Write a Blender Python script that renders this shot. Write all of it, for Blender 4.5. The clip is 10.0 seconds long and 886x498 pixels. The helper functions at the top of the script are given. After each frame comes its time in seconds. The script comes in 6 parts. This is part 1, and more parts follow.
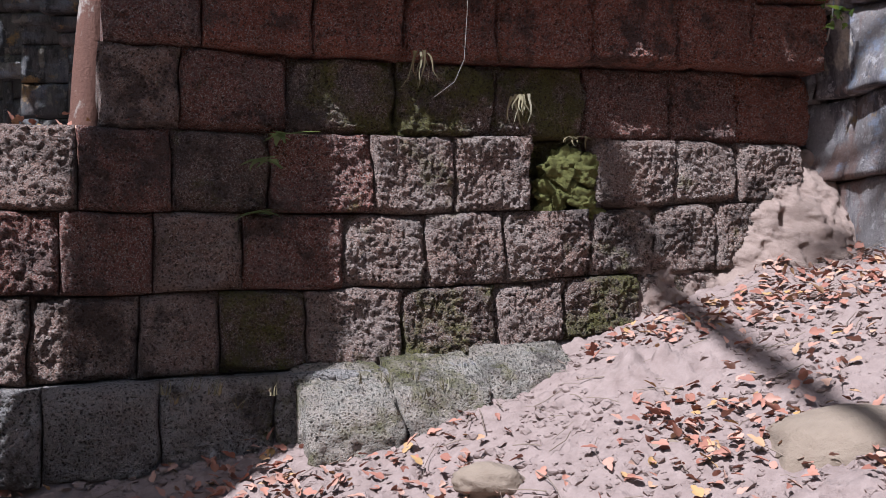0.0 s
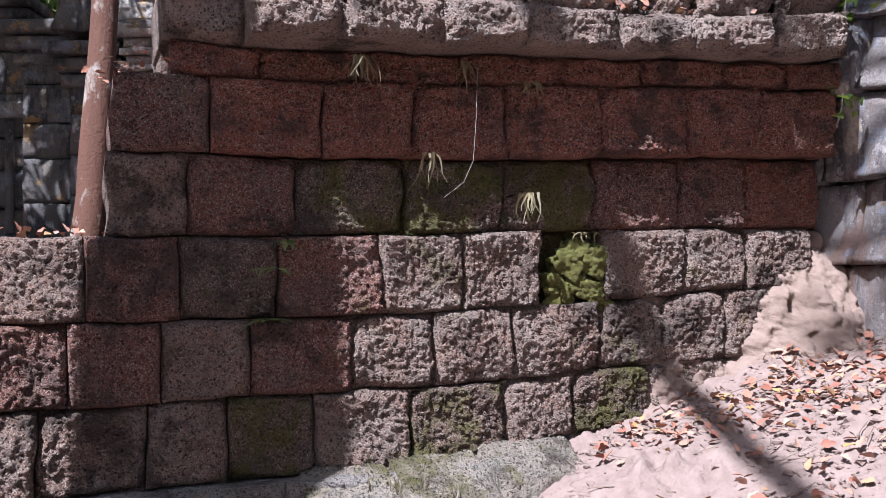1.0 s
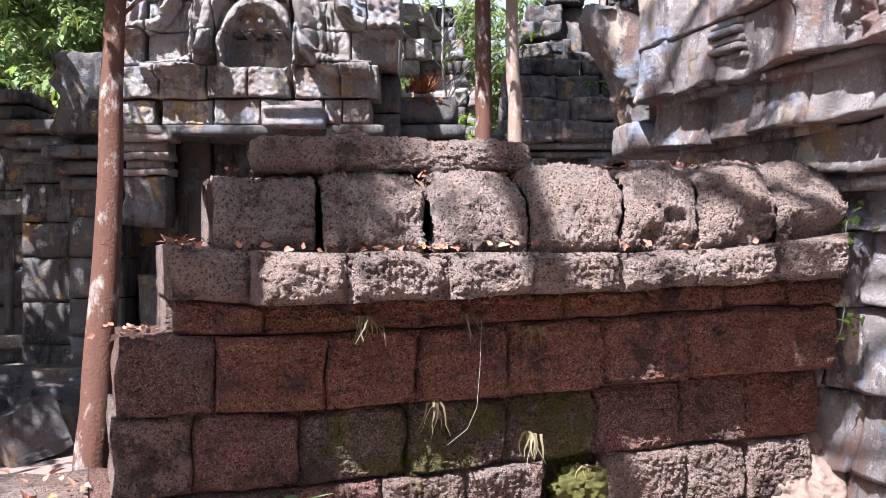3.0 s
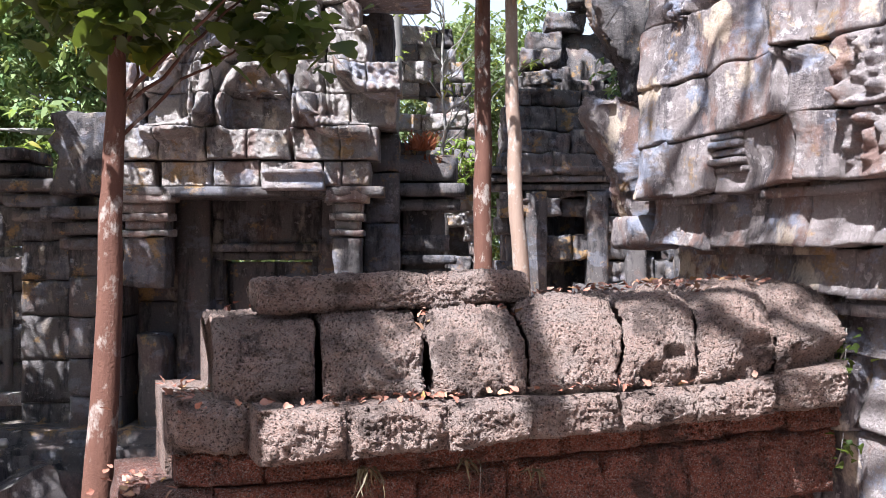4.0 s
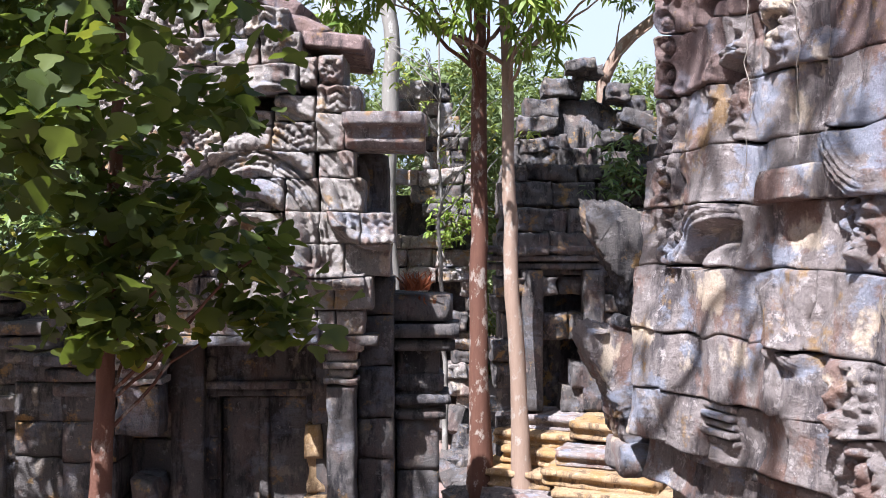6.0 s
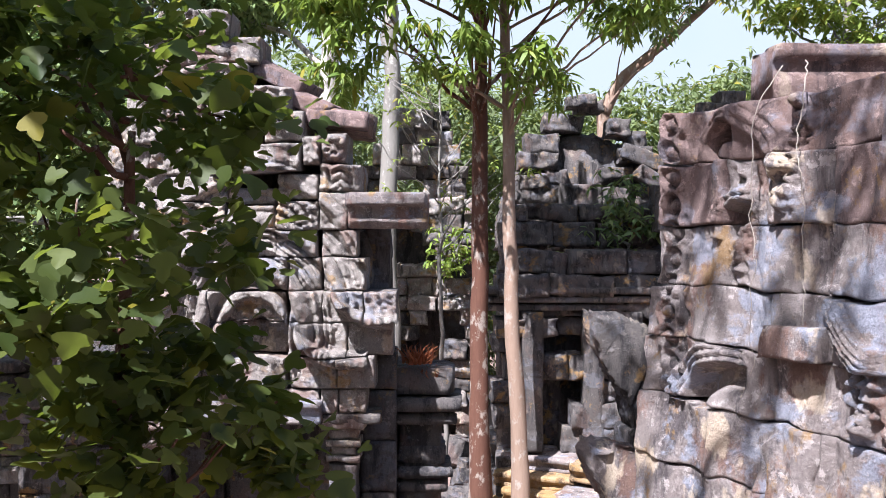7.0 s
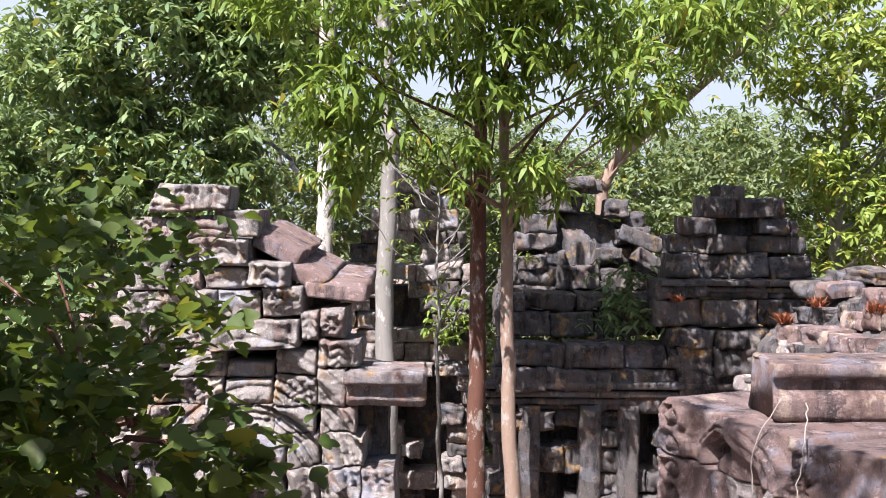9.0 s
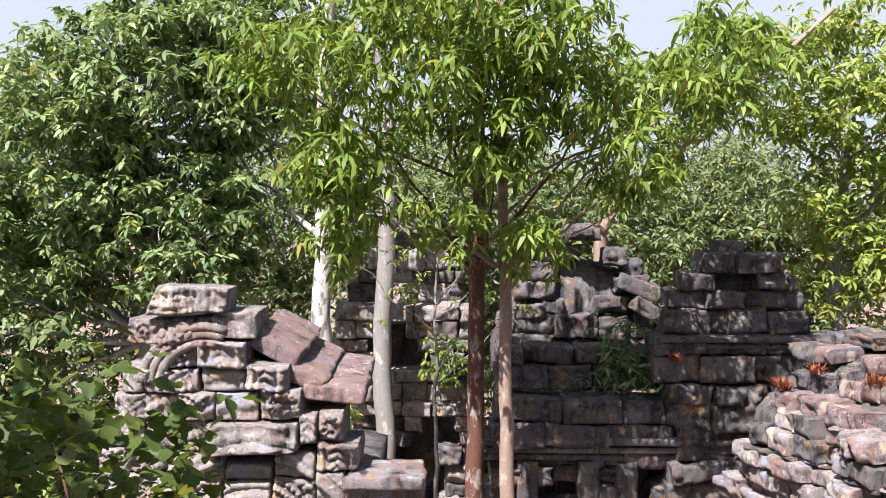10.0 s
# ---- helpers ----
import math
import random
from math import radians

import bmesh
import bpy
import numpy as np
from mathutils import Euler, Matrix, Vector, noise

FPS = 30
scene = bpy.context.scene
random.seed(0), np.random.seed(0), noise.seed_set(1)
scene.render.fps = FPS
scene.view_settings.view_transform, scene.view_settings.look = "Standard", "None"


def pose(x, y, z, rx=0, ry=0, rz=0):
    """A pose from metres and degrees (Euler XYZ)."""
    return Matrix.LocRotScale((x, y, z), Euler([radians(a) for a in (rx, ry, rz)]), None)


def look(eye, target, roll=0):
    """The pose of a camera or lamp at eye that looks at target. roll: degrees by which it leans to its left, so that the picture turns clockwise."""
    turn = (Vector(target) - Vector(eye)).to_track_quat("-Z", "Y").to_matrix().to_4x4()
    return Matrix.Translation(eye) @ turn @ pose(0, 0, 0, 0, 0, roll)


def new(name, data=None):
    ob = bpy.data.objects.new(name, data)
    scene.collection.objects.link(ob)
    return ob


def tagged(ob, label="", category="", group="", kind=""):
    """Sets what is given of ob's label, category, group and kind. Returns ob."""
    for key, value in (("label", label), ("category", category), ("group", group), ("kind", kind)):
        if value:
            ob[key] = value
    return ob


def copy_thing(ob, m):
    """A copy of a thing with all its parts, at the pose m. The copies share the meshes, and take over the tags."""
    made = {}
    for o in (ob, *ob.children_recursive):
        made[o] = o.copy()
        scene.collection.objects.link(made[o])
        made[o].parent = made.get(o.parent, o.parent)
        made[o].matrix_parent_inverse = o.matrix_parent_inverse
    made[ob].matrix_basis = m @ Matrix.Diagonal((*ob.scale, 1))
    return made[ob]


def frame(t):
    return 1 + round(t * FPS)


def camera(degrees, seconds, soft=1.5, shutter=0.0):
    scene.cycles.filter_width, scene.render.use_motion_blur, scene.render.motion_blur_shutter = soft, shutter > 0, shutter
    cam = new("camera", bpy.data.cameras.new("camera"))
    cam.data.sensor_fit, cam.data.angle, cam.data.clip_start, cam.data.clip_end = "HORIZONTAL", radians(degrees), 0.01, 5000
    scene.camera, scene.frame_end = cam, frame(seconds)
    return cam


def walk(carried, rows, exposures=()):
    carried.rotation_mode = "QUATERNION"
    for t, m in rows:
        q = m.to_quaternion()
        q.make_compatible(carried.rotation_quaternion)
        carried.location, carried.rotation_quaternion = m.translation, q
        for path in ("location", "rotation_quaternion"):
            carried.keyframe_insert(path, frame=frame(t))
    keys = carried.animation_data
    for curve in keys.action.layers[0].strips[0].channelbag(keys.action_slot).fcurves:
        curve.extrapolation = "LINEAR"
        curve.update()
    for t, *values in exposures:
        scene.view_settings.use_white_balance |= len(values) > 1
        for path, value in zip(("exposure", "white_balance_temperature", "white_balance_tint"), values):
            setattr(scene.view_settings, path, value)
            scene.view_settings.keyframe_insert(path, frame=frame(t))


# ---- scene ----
cam = camera(49.3, 10.0, soft=0.2)
PATH = [
    (0, (-0.004, 0.010, 1.556), (-0.011, 2.009, 1.595), -0.4),
    (0.5, (-0.023, 0.018, 1.769), (-0.032, 2.018, 1.805), -0.4),
    (1, (-0.046, 0.024, 2.035), (-0.051, 2.024, 2.065), -0.4),
    (1.5, (-0.057, 0.020, 2.304), (-0.062, 2.020, 2.328), -0.35),
    (2, (-0.064, 0.009, 2.598), (-0.066, 2.009, 2.621), -0.3),
    (3.5, (-0.079, -0.015, 3.508), (-0.074, 1.985, 3.517), -0.15),
    (4, (-0.075, -0.014, 3.864), (-0.07, 1.986, 3.868), -0.12),
    (4.5, (-0.067, -0.010, 4.236), (-0.06, 1.990, 4.234), -0.1),
    (5, (-0.066, 0.005, 4.655), (-0.059, 2.005, 4.646), -0.05),
    (5.5, (-0.058, 0.033, 5.040), (-0.05, 2.033, 5.027), 0.0),
    (6, (-0.036, 0.025, 5.494), (-0.027, 2.025, 5.474), 0.0),
    (7.5, (-0.115, -0.010, 6.787), (-0.099, 1.99, 6.747), 0.2),
    (8, (-0.127, -0.018, 7.242), (-0.109, 1.981, 7.196), 0.3),
    (8.5, (-0.118, 0.002, 7.738), (-0.099, 2.002, 7.685), 0.45),
    (9, (-0.114, 0.051, 8.277), (-0.094, 2.05, 8.216), 0.55),
    (9.5, (-0.127, 0.098, 8.820), (-0.104, 2.096, 8.751), 0.65),
    (10, (-0.144, 0.131, 9.357), (-0.118, 2.13, 9.287), 0.6),
]
EXPOSURES = [(0.0, 1.0, 5150, 9), (1.0, 1.42, 5250, 12), (2.0, 1.85, 5450, 13), (3.5, 1.88, 5600, 13), (6.0, 1.6, 5700, 14), (7.5, 1.57, 5800, 16), (10.0, 1.43, 6100, 17)]
walk(cam, [(t, look(eye, target, roll)) for t, eye, target, roll in PATH], EXPOSURES)

# ---------- light ----------
SUN_TO = Vector((-0.40, -0.594, 1.0)).normalized()
world = bpy.data.worlds.new("sky")
scene.world = world
world.use_nodes = True
wn = world.node_tree.nodes
sky = wn.new("ShaderNodeTexSky")
sky.sky_type = "NISHITA"
sky.sun_disc = False
sky.sun_elevation = math.asin(SUN_TO.z)
sky.sun_rotation = math.atan2(SUN_TO.x, SUN_TO.y)
sky.air_density, sky.dust_density = 1.0, 3.0
world.node_tree.links.new(sky.outputs[0], wn["Background"].inputs[0])
wn["Background"].inputs[1].default_value = 0.055
sun_data = bpy.data.lights.new("sun", "SUN")
sun_data.energy, sun_data.angle, sun_data.color = 5.0, radians(0.53), (1.0, 0.955, 0.89)
sun = new("sun", sun_data)
sun.matrix_world = look(SUN_TO * 60, (0, 0, 0))

# ---------- numeric helpers ----------
def h3(i, j, k, seed):
    n = (i * 374761393 + j * 668265263 + k * 2147483647 + seed * 974634721) & 0xFFFFFFFF
    n = ((n ^ (n >> 13)) * 1274126177) & 0xFFFFFFFF
    n = ((n ^ (n >> 16)) * 2246822519) & 0xFFFFFFFF
    return ((n ^ (n >> 15)) & 0xFFFF) / 65535.0


def vnoise(x, y, z, seed=0):
    """Smooth value noise, -1 to 1, on arrays."""
    x, y, z = np.broadcast_arrays(np.asarray(x, float), np.asarray(y, float), np.asarray(z, float))
    i, j, k = (np.floor(a).astype(np.int64) for a in (x, y, z))
    f = [a - b for a, b in ((x, i), (y, j), (z, k))]
    f = [a * a * (3 - 2 * a) for a in f]
    r = 0
    for di in (0, 1):
        for dj in (0, 1):
            for dk in (0, 1):
                w = (f[0] if di else 1 - f[0]) * (f[1] if dj else 1 - f[1]) * (f[2] if dk else 1 - f[2])
                r = r + w * h3(i + di, j + dj, k + dk, seed)
    return r * 2 - 1


def fbm(x, y, z, seed=0, octaves=3):
    r, a = 0, 1.0
    for o in range(octaves):
        r = r + a * vnoise(x * 2 ** o, y * 2 ** o, z * 2 ** o, seed + o)
        a *= 0.5
    return r / 1.75


def step01(a, b, x):
    t = np.clip((x - a) / (b - a), 0, 1)
    return t * t * (3 - 2 * t)


# ---------- materials ----------
class Nodes:
    def __init__(self, name):
        self.mat = bpy.data.materials.new(name)
        self.mat.use_nodes = True
        self.t = self.mat.node_tree
        self.bsdf = self.t.nodes["Principled BSDF"]
        self.out = self.t.nodes["Material Output"]
        geo = self.t.nodes.new("ShaderNodeNewGeometry")
        self.pos, self.normal, self.island = geo.outputs["Position"], geo.outputs["Normal"], geo.outputs["Random Per Island"]
        self.rand = self.t.nodes.new("ShaderNodeObjectInfo").outputs["Random"]

    def link(self, a, b):
        self.t.links.new(a, b)

    def node(self, kind, **inputs):
        n = self.t.nodes.new(kind)
        for k, v in inputs.items():
            k = k.replace("_", " ")
            if hasattr(v, "links"):
                self.link(v, n.inputs[k])
            else:
                n.inputs[k].default_value = v
        return n

    def scaled(self, sx, sy, sz):
        n = self.t.nodes.new("ShaderNodeMapping")
        self.link(self.pos, n.inputs["Vector"])
        n.inputs["Scale"].default_value = (sx, sy, sz)
        return n.outputs[0]

    def noise(self, scale, detail=4, rough=0.6, vec=None):
        return self.node("ShaderNodeTexNoise", Vector=vec or self.pos, Scale=scale, Detail=detail, Roughness=rough).outputs["Fac"]

    def voronoi(self, scale, vec=None, feature="F1"):
        n = self.node("ShaderNodeTexVoronoi", Vector=vec or self.pos, Scale=scale)
        n.feature = feature
        return n.outputs["Distance"]

    def ramp(self, fac, *stops):
        n = self.t.nodes.new("ShaderNodeValToRGB")
        self.link(fac, n.inputs[0])
        e = n.color_ramp.elements
        while len(e) < len(stops):
            e.new(0.5)
        for el, (p, c) in zip(e, stops):
            el.position = p
            el.color = (c, c, c, 1) if not hasattr(c, "__len__") else (*c, 1)
        return n.outputs[0]

    def mix(self, fac, a, b, mode="MIX"):
        n = self.t.nodes.new("ShaderNodeMix")
        n.data_type, n.blend_type = "RGBA", mode
        for s, v in ((0, fac), (6, a), (7, b)):
            if hasattr(v, "links"):
                self.link(v, n.inputs[s])
            elif s == 0:
                n.inputs[0].default_value = v
            else:
                n.inputs[s].default_value = (*v, 1)
        return n.outputs[2]

    def math(self, op, a, b=0.0):
        n = self.t.nodes.new("ShaderNodeMath")
        n.operation = op
        for s, v in ((0, a), (1, b)):
            if hasattr(v, "links"):
                self.link(v, n.inputs[s])
            else:
                n.inputs[s].default_value = v
        return n.outputs[0]

    def finish(self, color, rough=0.9, bump=None, strength=0.5, distance=0.01, spec=0.3):
        self.link(color, self.bsdf.inputs["Base Color"])
        if hasattr(rough, "links"):
            self.link(rough, self.bsdf.inputs["Roughness"])
        else:
            self.bsdf.inputs["Roughness"].default_value = rough
        self.bsdf.inputs["Specular IOR Level"].default_value = spec
        if bump is not None:
            b = self.node("ShaderNodeBump", Height=bump, Strength=strength, Distance=distance)
            self.link(b.outputs[0], self.bsdf.inputs["Normal"])
        return self.mat


def laterite(name, low, high, lichen, lichen_amount, moss=0.0):
    m = Nodes(name)
    c = m.mix(m.noise(7, 6), low, high)
    c = m.mix(m.ramp(m.rand, (0, 0.0), (1, 0.45)), c, tuple(v * 0.62 for v in high))
    grey = m.ramp(m.noise(4.5, 8, 0.75), (0.62 - lichen_amount, 0.0), (0.80 - lichen_amount, 1.0))
    c = m.mix(m.math("MULTIPLY", grey, 0.75), c, lichen)
    spots = m.ramp(m.noise(55, 4, 0.7), (0.58, 0.0), (0.68, 1.0))
    c = m.mix(m.math("MULTIPLY", spots, 0.7), c, (0.46, 0.38, 0.325))
    grit = m.ramp(m.noise(130, 3, 0.7), (0.53, 0.0), (0.60, 1.0))
    c = m.mix(m.math("MULTIPLY", grit, 0.8), c, (0.54, 0.45, 0.39))
    crustal = m.ramp(m.noise(2.6, 8, 0.72), (0.52, 0.0), (0.60, 1.0))
    c = m.mix(m.math("MULTIPLY", crustal, 0.8), c, m.mix(m.noise(20), (0.045, 0.036, 0.032), (0.12, 0.085, 0.07)))
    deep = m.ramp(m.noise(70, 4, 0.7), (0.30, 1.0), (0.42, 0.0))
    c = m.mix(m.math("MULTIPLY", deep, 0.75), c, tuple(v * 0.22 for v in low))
    if moss:
        g = m.ramp(m.noise(3.2, 6, 0.7), (0.62 - moss, 0.0), (0.74 - moss, 1.0))
        c = m.mix(m.math("MULTIPLY", g, 0.85), c, m.mix(m.noise(30), (0.075, 0.075, 0.010), (0.19, 0.165, 0.028)))
    warped = m.t.nodes.new("ShaderNodeVectorMath")
    warped.operation = "ADD"
    m.link(m.pos, warped.inputs[0])
    wob = m.node("ShaderNodeTexNoise", Vector=m.pos, Scale=16.0, Detail=3.0)
    wsc = m.t.nodes.new("ShaderNodeVectorMath")
    wsc.operation = "SCALE"
    wsc.inputs["Scale"].default_value = 0.05
    m.link(wob.outputs["Color"], wsc.inputs[0])
    m.link(wsc.outputs[0], warped.inputs[1])
    pits = m.voronoi(58, warped.outputs[0])
    pits2 = m.voronoi(110, warped.outputs[0])
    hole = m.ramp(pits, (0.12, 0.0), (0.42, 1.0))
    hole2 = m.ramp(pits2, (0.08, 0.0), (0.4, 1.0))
    # shade inside the pits, painted into the colour with the bump's own masks
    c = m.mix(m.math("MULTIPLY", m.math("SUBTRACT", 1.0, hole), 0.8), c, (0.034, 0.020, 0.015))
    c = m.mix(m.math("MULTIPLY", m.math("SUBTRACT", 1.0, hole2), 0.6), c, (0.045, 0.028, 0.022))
    wear = m.ramp(m.noise(9, 5, 0.7), (0.42, 0.0), (0.62, 1.0))
    c = m.mix(m.math("MULTIPLY", wear, 0.35), c, tuple(v * 0.40 for v in low))
    h = m.math("ADD", m.math("MULTIPLY", hole, 1.0), m.math("MULTIPLY", hole2, 0.45))
    h = m.math("ADD", h, m.math("MULTIPLY", m.noise(46, 6, 0.78), 2.0))
    return m.finish(c, 0.92, h, 1.0, 0.030)


def sandstone(name, low, high, dark, dark_amount, ochre=0.08, pale=0.10, patches=0.0):
    m = Nodes(name)
    c = m.mix(m.noise(3.0, 7, 0.65), low, high)
    c = m.mix(m.ramp(m.rand, (0, 0.0), (1, 0.4)), c, tuple(v * 0.7 for v in low))
    streak = m.ramp(m.noise(1.0, 8, 0.72, m.scaled(4.5, 4.5, 1.1)), (0.56 - dark_amount, 0.0), (0.66 - dark_amount, 1.0))
    c = m.mix(m.math("MULTIPLY", streak, 0.82), c, dark)
    p = m.ramp(m.noise(9, 6, 0.7), (0.62 - pale, 0.0), (0.66 - pale, 1.0))
    c = m.mix(m.math("MULTIPLY", p, 0.65), c, tuple(v * 1.35 for v in high))
    o = m.ramp(m.noise(2.3, 5, 0.7), (0.66 - ochre, 0.0), (0.72 - ochre, 1.0))
    c = m.mix(m.math("MULTIPLY", o, 0.7), c, (0.34, 0.20, 0.07))
    if patches:
        ring_share = 0.3 if patches > 0.5 else 0.0
        brown = m.ramp(m.noise(1.0, 7, 0.68, m.scaled(2.6, 2.6, 1.7)), (0.53, 0.0), (0.59, 1.0))
        c = m.mix(m.math("MULTIPLY", brown, patches), c, m.mix(m.noise(11, 4), (0.15, 0.085, 0.070), (0.30, 0.19, 0.15)))
        blue = m.ramp(m.noise(1.0, 6, 0.66, m.scaled(1.9, 2.3, 2.9)), (0.55, 0.0), (0.61, 1.0))
        c = m.mix(m.math("MULTIPLY", blue, patches * 0.85), c, m.mix(m.noise(9, 4), (0.19, 0.205, 0.265), (0.38, 0.41, 0.50)))
        cream = m.ramp(m.noise(1.0, 5, 0.6, m.scaled(3.4, 3.0, 2.2)), (0.60, 0.0), (0.65, 1.0))
        c = m.mix(m.math("MULTIPLY", cream, patches * 0.8), c, (0.68, 0.55, 0.41))
        cell = m.voronoi(13)
        rings = m.math("MULTIPLY", m.ramp(cell, (0.20, 0.0), (0.25, 1.0)), m.ramp(cell, (0.30, 1.0), (0.36, 0.0)))
        rings = m.math("MULTIPLY", rings, m.math("MULTIPLY", m.ramp(m.noise(2.4, 3), (0.56, 0.0), (0.62, ring_share)), m.ramp(m.noise(38, 3), (0.42, 0.0), (0.58, 1.0))))
        c = m.mix(rings, c, (0.62, 0.61, 0.60))
    fine = m.noise(60, 5, 0.7)
    pale_spots = m.ramp(m.noise(34, 5, 0.75), (0.60, 0.0), (0.68, 1.0))
    c = m.mix(m.math("MULTIPLY", pale_spots, 0.45), c, tuple(v * 1.3 for v in high))
    dark_spots = m.ramp(m.noise(26, 6, 0.75), (0.30, 1.0), (0.42, 0.0))
    c = m.mix(m.math("MULTIPLY", dark_spots, 0.5), c, dark)
    c = m.mix(0.35, c, m.ramp(fine, (0.3, 0.25), (0.7, 0.75)), "OVERLAY")
    h = m.math("ADD", m.math("MULTIPLY", m.noise(18, 9, 0.78), 1.0), m.math("MULTIPLY", fine, 0.5))
    return m.finish(c, 0.88, h, 1.0, 0.035)


def bark(name, low, high, patch, patch_amount):
    m = Nodes(name)
    c = m.mix(m.noise(2.0, 6, 0.7, m.scaled(9, 9, 1.6)), low, high)
    p = m.ramp(m.noise(1.6, 6, 0.7, m.scaled(3, 3, 1.8)), (0.64 - patch_amount, 0.0), (0.72 - patch_amount, 1.0))
    c = m.mix(m.math("MULTIPLY", p, 0.8), c, patch)
    h = m.math("ADD", m.noise(1.0, 6, 0.7, m.scaled(40, 40, 8)), m.noise(60, 3))
    return m.finish(c, 0.85, h, 0.5, 0.01)


def foliage(name, low, high, yellow=0.06, through_light=0.35, tint=(0.30, 0.38, 0.03)):
    m = Nodes(name)
    c = m.mix(m.island, low, high)
    c = m.mix(m.ramp(m.noise(0.9, 3), (0.40, 0.0), (0.7, 0.6)), c, tuple(v * 0.6 for v in low))
    c = m.mix(m.ramp(m.math("FRACT", m.math("MULTIPLY", m.island, 37.0)), (1 - yellow, 0.0), (1 - yellow + 0.01, 0.9)), c, (0.26, 0.22, 0.03))
    m.finish(c, 0.52, None, spec=0.28)
    tr = m.node("ShaderNodeBsdfTranslucent")
    m.link(m.mix(0.4, c, tint, "MIX"), tr.inputs["Color"])
    mixer = m.t.nodes.new("ShaderNodeMixShader")
    mixer.inputs[0].default_value = through_light
    m.link(m.bsdf.outputs[0], mixer.inputs[1])
    m.link(tr.outputs[0], mixer.inputs[2])
    m.link(mixer.outputs[0], m.out.inputs["Surface"])
    return m.mat


def plain(name, a, b, scale=12, rough=0.9, bump=0.4):
    m = Nodes(name)
    return m.finish(m.mix(m.noise(scale, 6, 0.7), a, b), rough, m.noise(scale * 5, 5, 0.7), bump, 0.01)


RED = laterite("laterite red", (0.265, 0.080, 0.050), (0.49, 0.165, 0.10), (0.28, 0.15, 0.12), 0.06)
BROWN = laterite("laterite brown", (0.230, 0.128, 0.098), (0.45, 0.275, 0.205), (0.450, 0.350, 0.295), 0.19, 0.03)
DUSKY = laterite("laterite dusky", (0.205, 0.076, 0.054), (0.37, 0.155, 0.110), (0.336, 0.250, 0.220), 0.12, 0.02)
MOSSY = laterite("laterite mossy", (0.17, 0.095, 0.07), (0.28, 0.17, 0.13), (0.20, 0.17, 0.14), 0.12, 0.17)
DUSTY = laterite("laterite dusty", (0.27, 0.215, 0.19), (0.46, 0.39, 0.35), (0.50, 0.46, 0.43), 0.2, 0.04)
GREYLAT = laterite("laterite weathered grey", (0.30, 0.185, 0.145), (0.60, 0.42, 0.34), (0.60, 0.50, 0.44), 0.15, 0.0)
STONE = sandstone("sandstone grey", (0.225, 0.192, 0.175), (0.40, 0.363, 0.334), (0.069, 0.060, 0.060), 0.04, 0.07, 0.05, 0.6)
# dark stone, lowered further to hold the shade of doorway, wing and gallery
STONE_DARK_SHADED = sandstone("sandstone dark shaded", (0.088, 0.077, 0.073), (0.168, 0.150, 0.143), (0.022, 0.021, 0.025), 0.07, 0.07, 0.02, 0.25)
STONE_WARM = sandstone("sandstone warm", (0.205, 0.165, 0.155), (0.385, 0.338, 0.322), (0.070, 0.060, 0.066), 0.05, 0.06, 0.05, 0.85)
STONE_PURPLE = sandstone("sandstone purple", (0.170, 0.112, 0.102), (0.31, 0.225, 0.205), (0.048, 0.038, 0.040), 0.06, 0.05, 0.05, 0.45)
STONE_OCHRE = sandstone("sandstone ochre", (0.34, 0.215, 0.11), (0.54, 0.39, 0.24), (0.075, 0.05, 0.034), 0.06, 0.16, 0.04)
SOIL = plain("sandy soil", (0.135, 0.085, 0.070), (0.345, 0.255, 0.218), 13, 0.95, 1.0)
EARTH = plain("shaded earth", (0.12, 0.085, 0.06), (0.24, 0.17, 0.13), 3)
BANK = plain("clay bank", (0.14, 0.088, 0.068), (0.35, 0.255, 0.205), 14, 0.95, 1.0)
BOULDER = plain("boulder", (0.135, 0.092, 0.062), (0.27, 0.20, 0.145), 7, 0.9, 1.0)
BARK_RED = bark("bark red", (0.068, 0.029, 0.019), (0.152, 0.070, 0.046), (0.336, 0.288, 0.248), 0.10)
BARK_PALE = bark("bark pale", (0.202, 0.130, 0.094), (0.331, 0.238, 0.180), (0.360, 0.317, 0.274), 0.10)
BARK_GREY = bark("bark grey", (0.16, 0.145, 0.13), (0.30, 0.28, 0.255), (0.45, 0.43, 0.40), 0.08)
BARK_WHITE = bark("bark white", (0.40, 0.36, 0.32), (0.58, 0.54, 0.49), (0.10, 0.09, 0.08), 0.14)
LEAF_NEAR = foliage("leaf near", (0.030, 0.050, 0.013), (0.108, 0.132, 0.032), 0.02, 0.42)
LEAF_YOUNG = foliage("leaf young", (0.044, 0.080, 0.018), (0.135, 0.172, 0.036), 0.02, 0.40)
LEAF_BRIGHT = foliage("leaf bright", (0.105, 0.180, 0.030), (0.29, 0.37, 0.075), 0.04, 0.42)
LEAF_DEEP = foliage("leaf deep", (0.090, 0.160, 0.065), (0.34, 0.41, 0.17), 0.03, 0.32)
LEAF_YELLOW = foliage("leaf yellowish", (0.172, 0.248, 0.048), (0.367, 0.430, 0.098), 0.12, 0.40)
# paler, greyer green: distance haze mixed into the leaf colour
LEAF_HAZY = foliage("leaf hazy", (0.113, 0.157, 0.066), (0.244, 0.289, 0.140), 0.06, 0.35)
DRY_LEAF = Nodes("fallen leaves")
DRY_LEAF = DRY_LEAF.finish(DRY_LEAF.ramp(DRY_LEAF.island, (0.0, (0.20, 0.075, 0.05)), (0.4, (0.30, 0.13, 0.085)), (0.8, (0.38, 0.22, 0.16)), (1.0, (0.33, 0.19, 0.06))), 0.7)
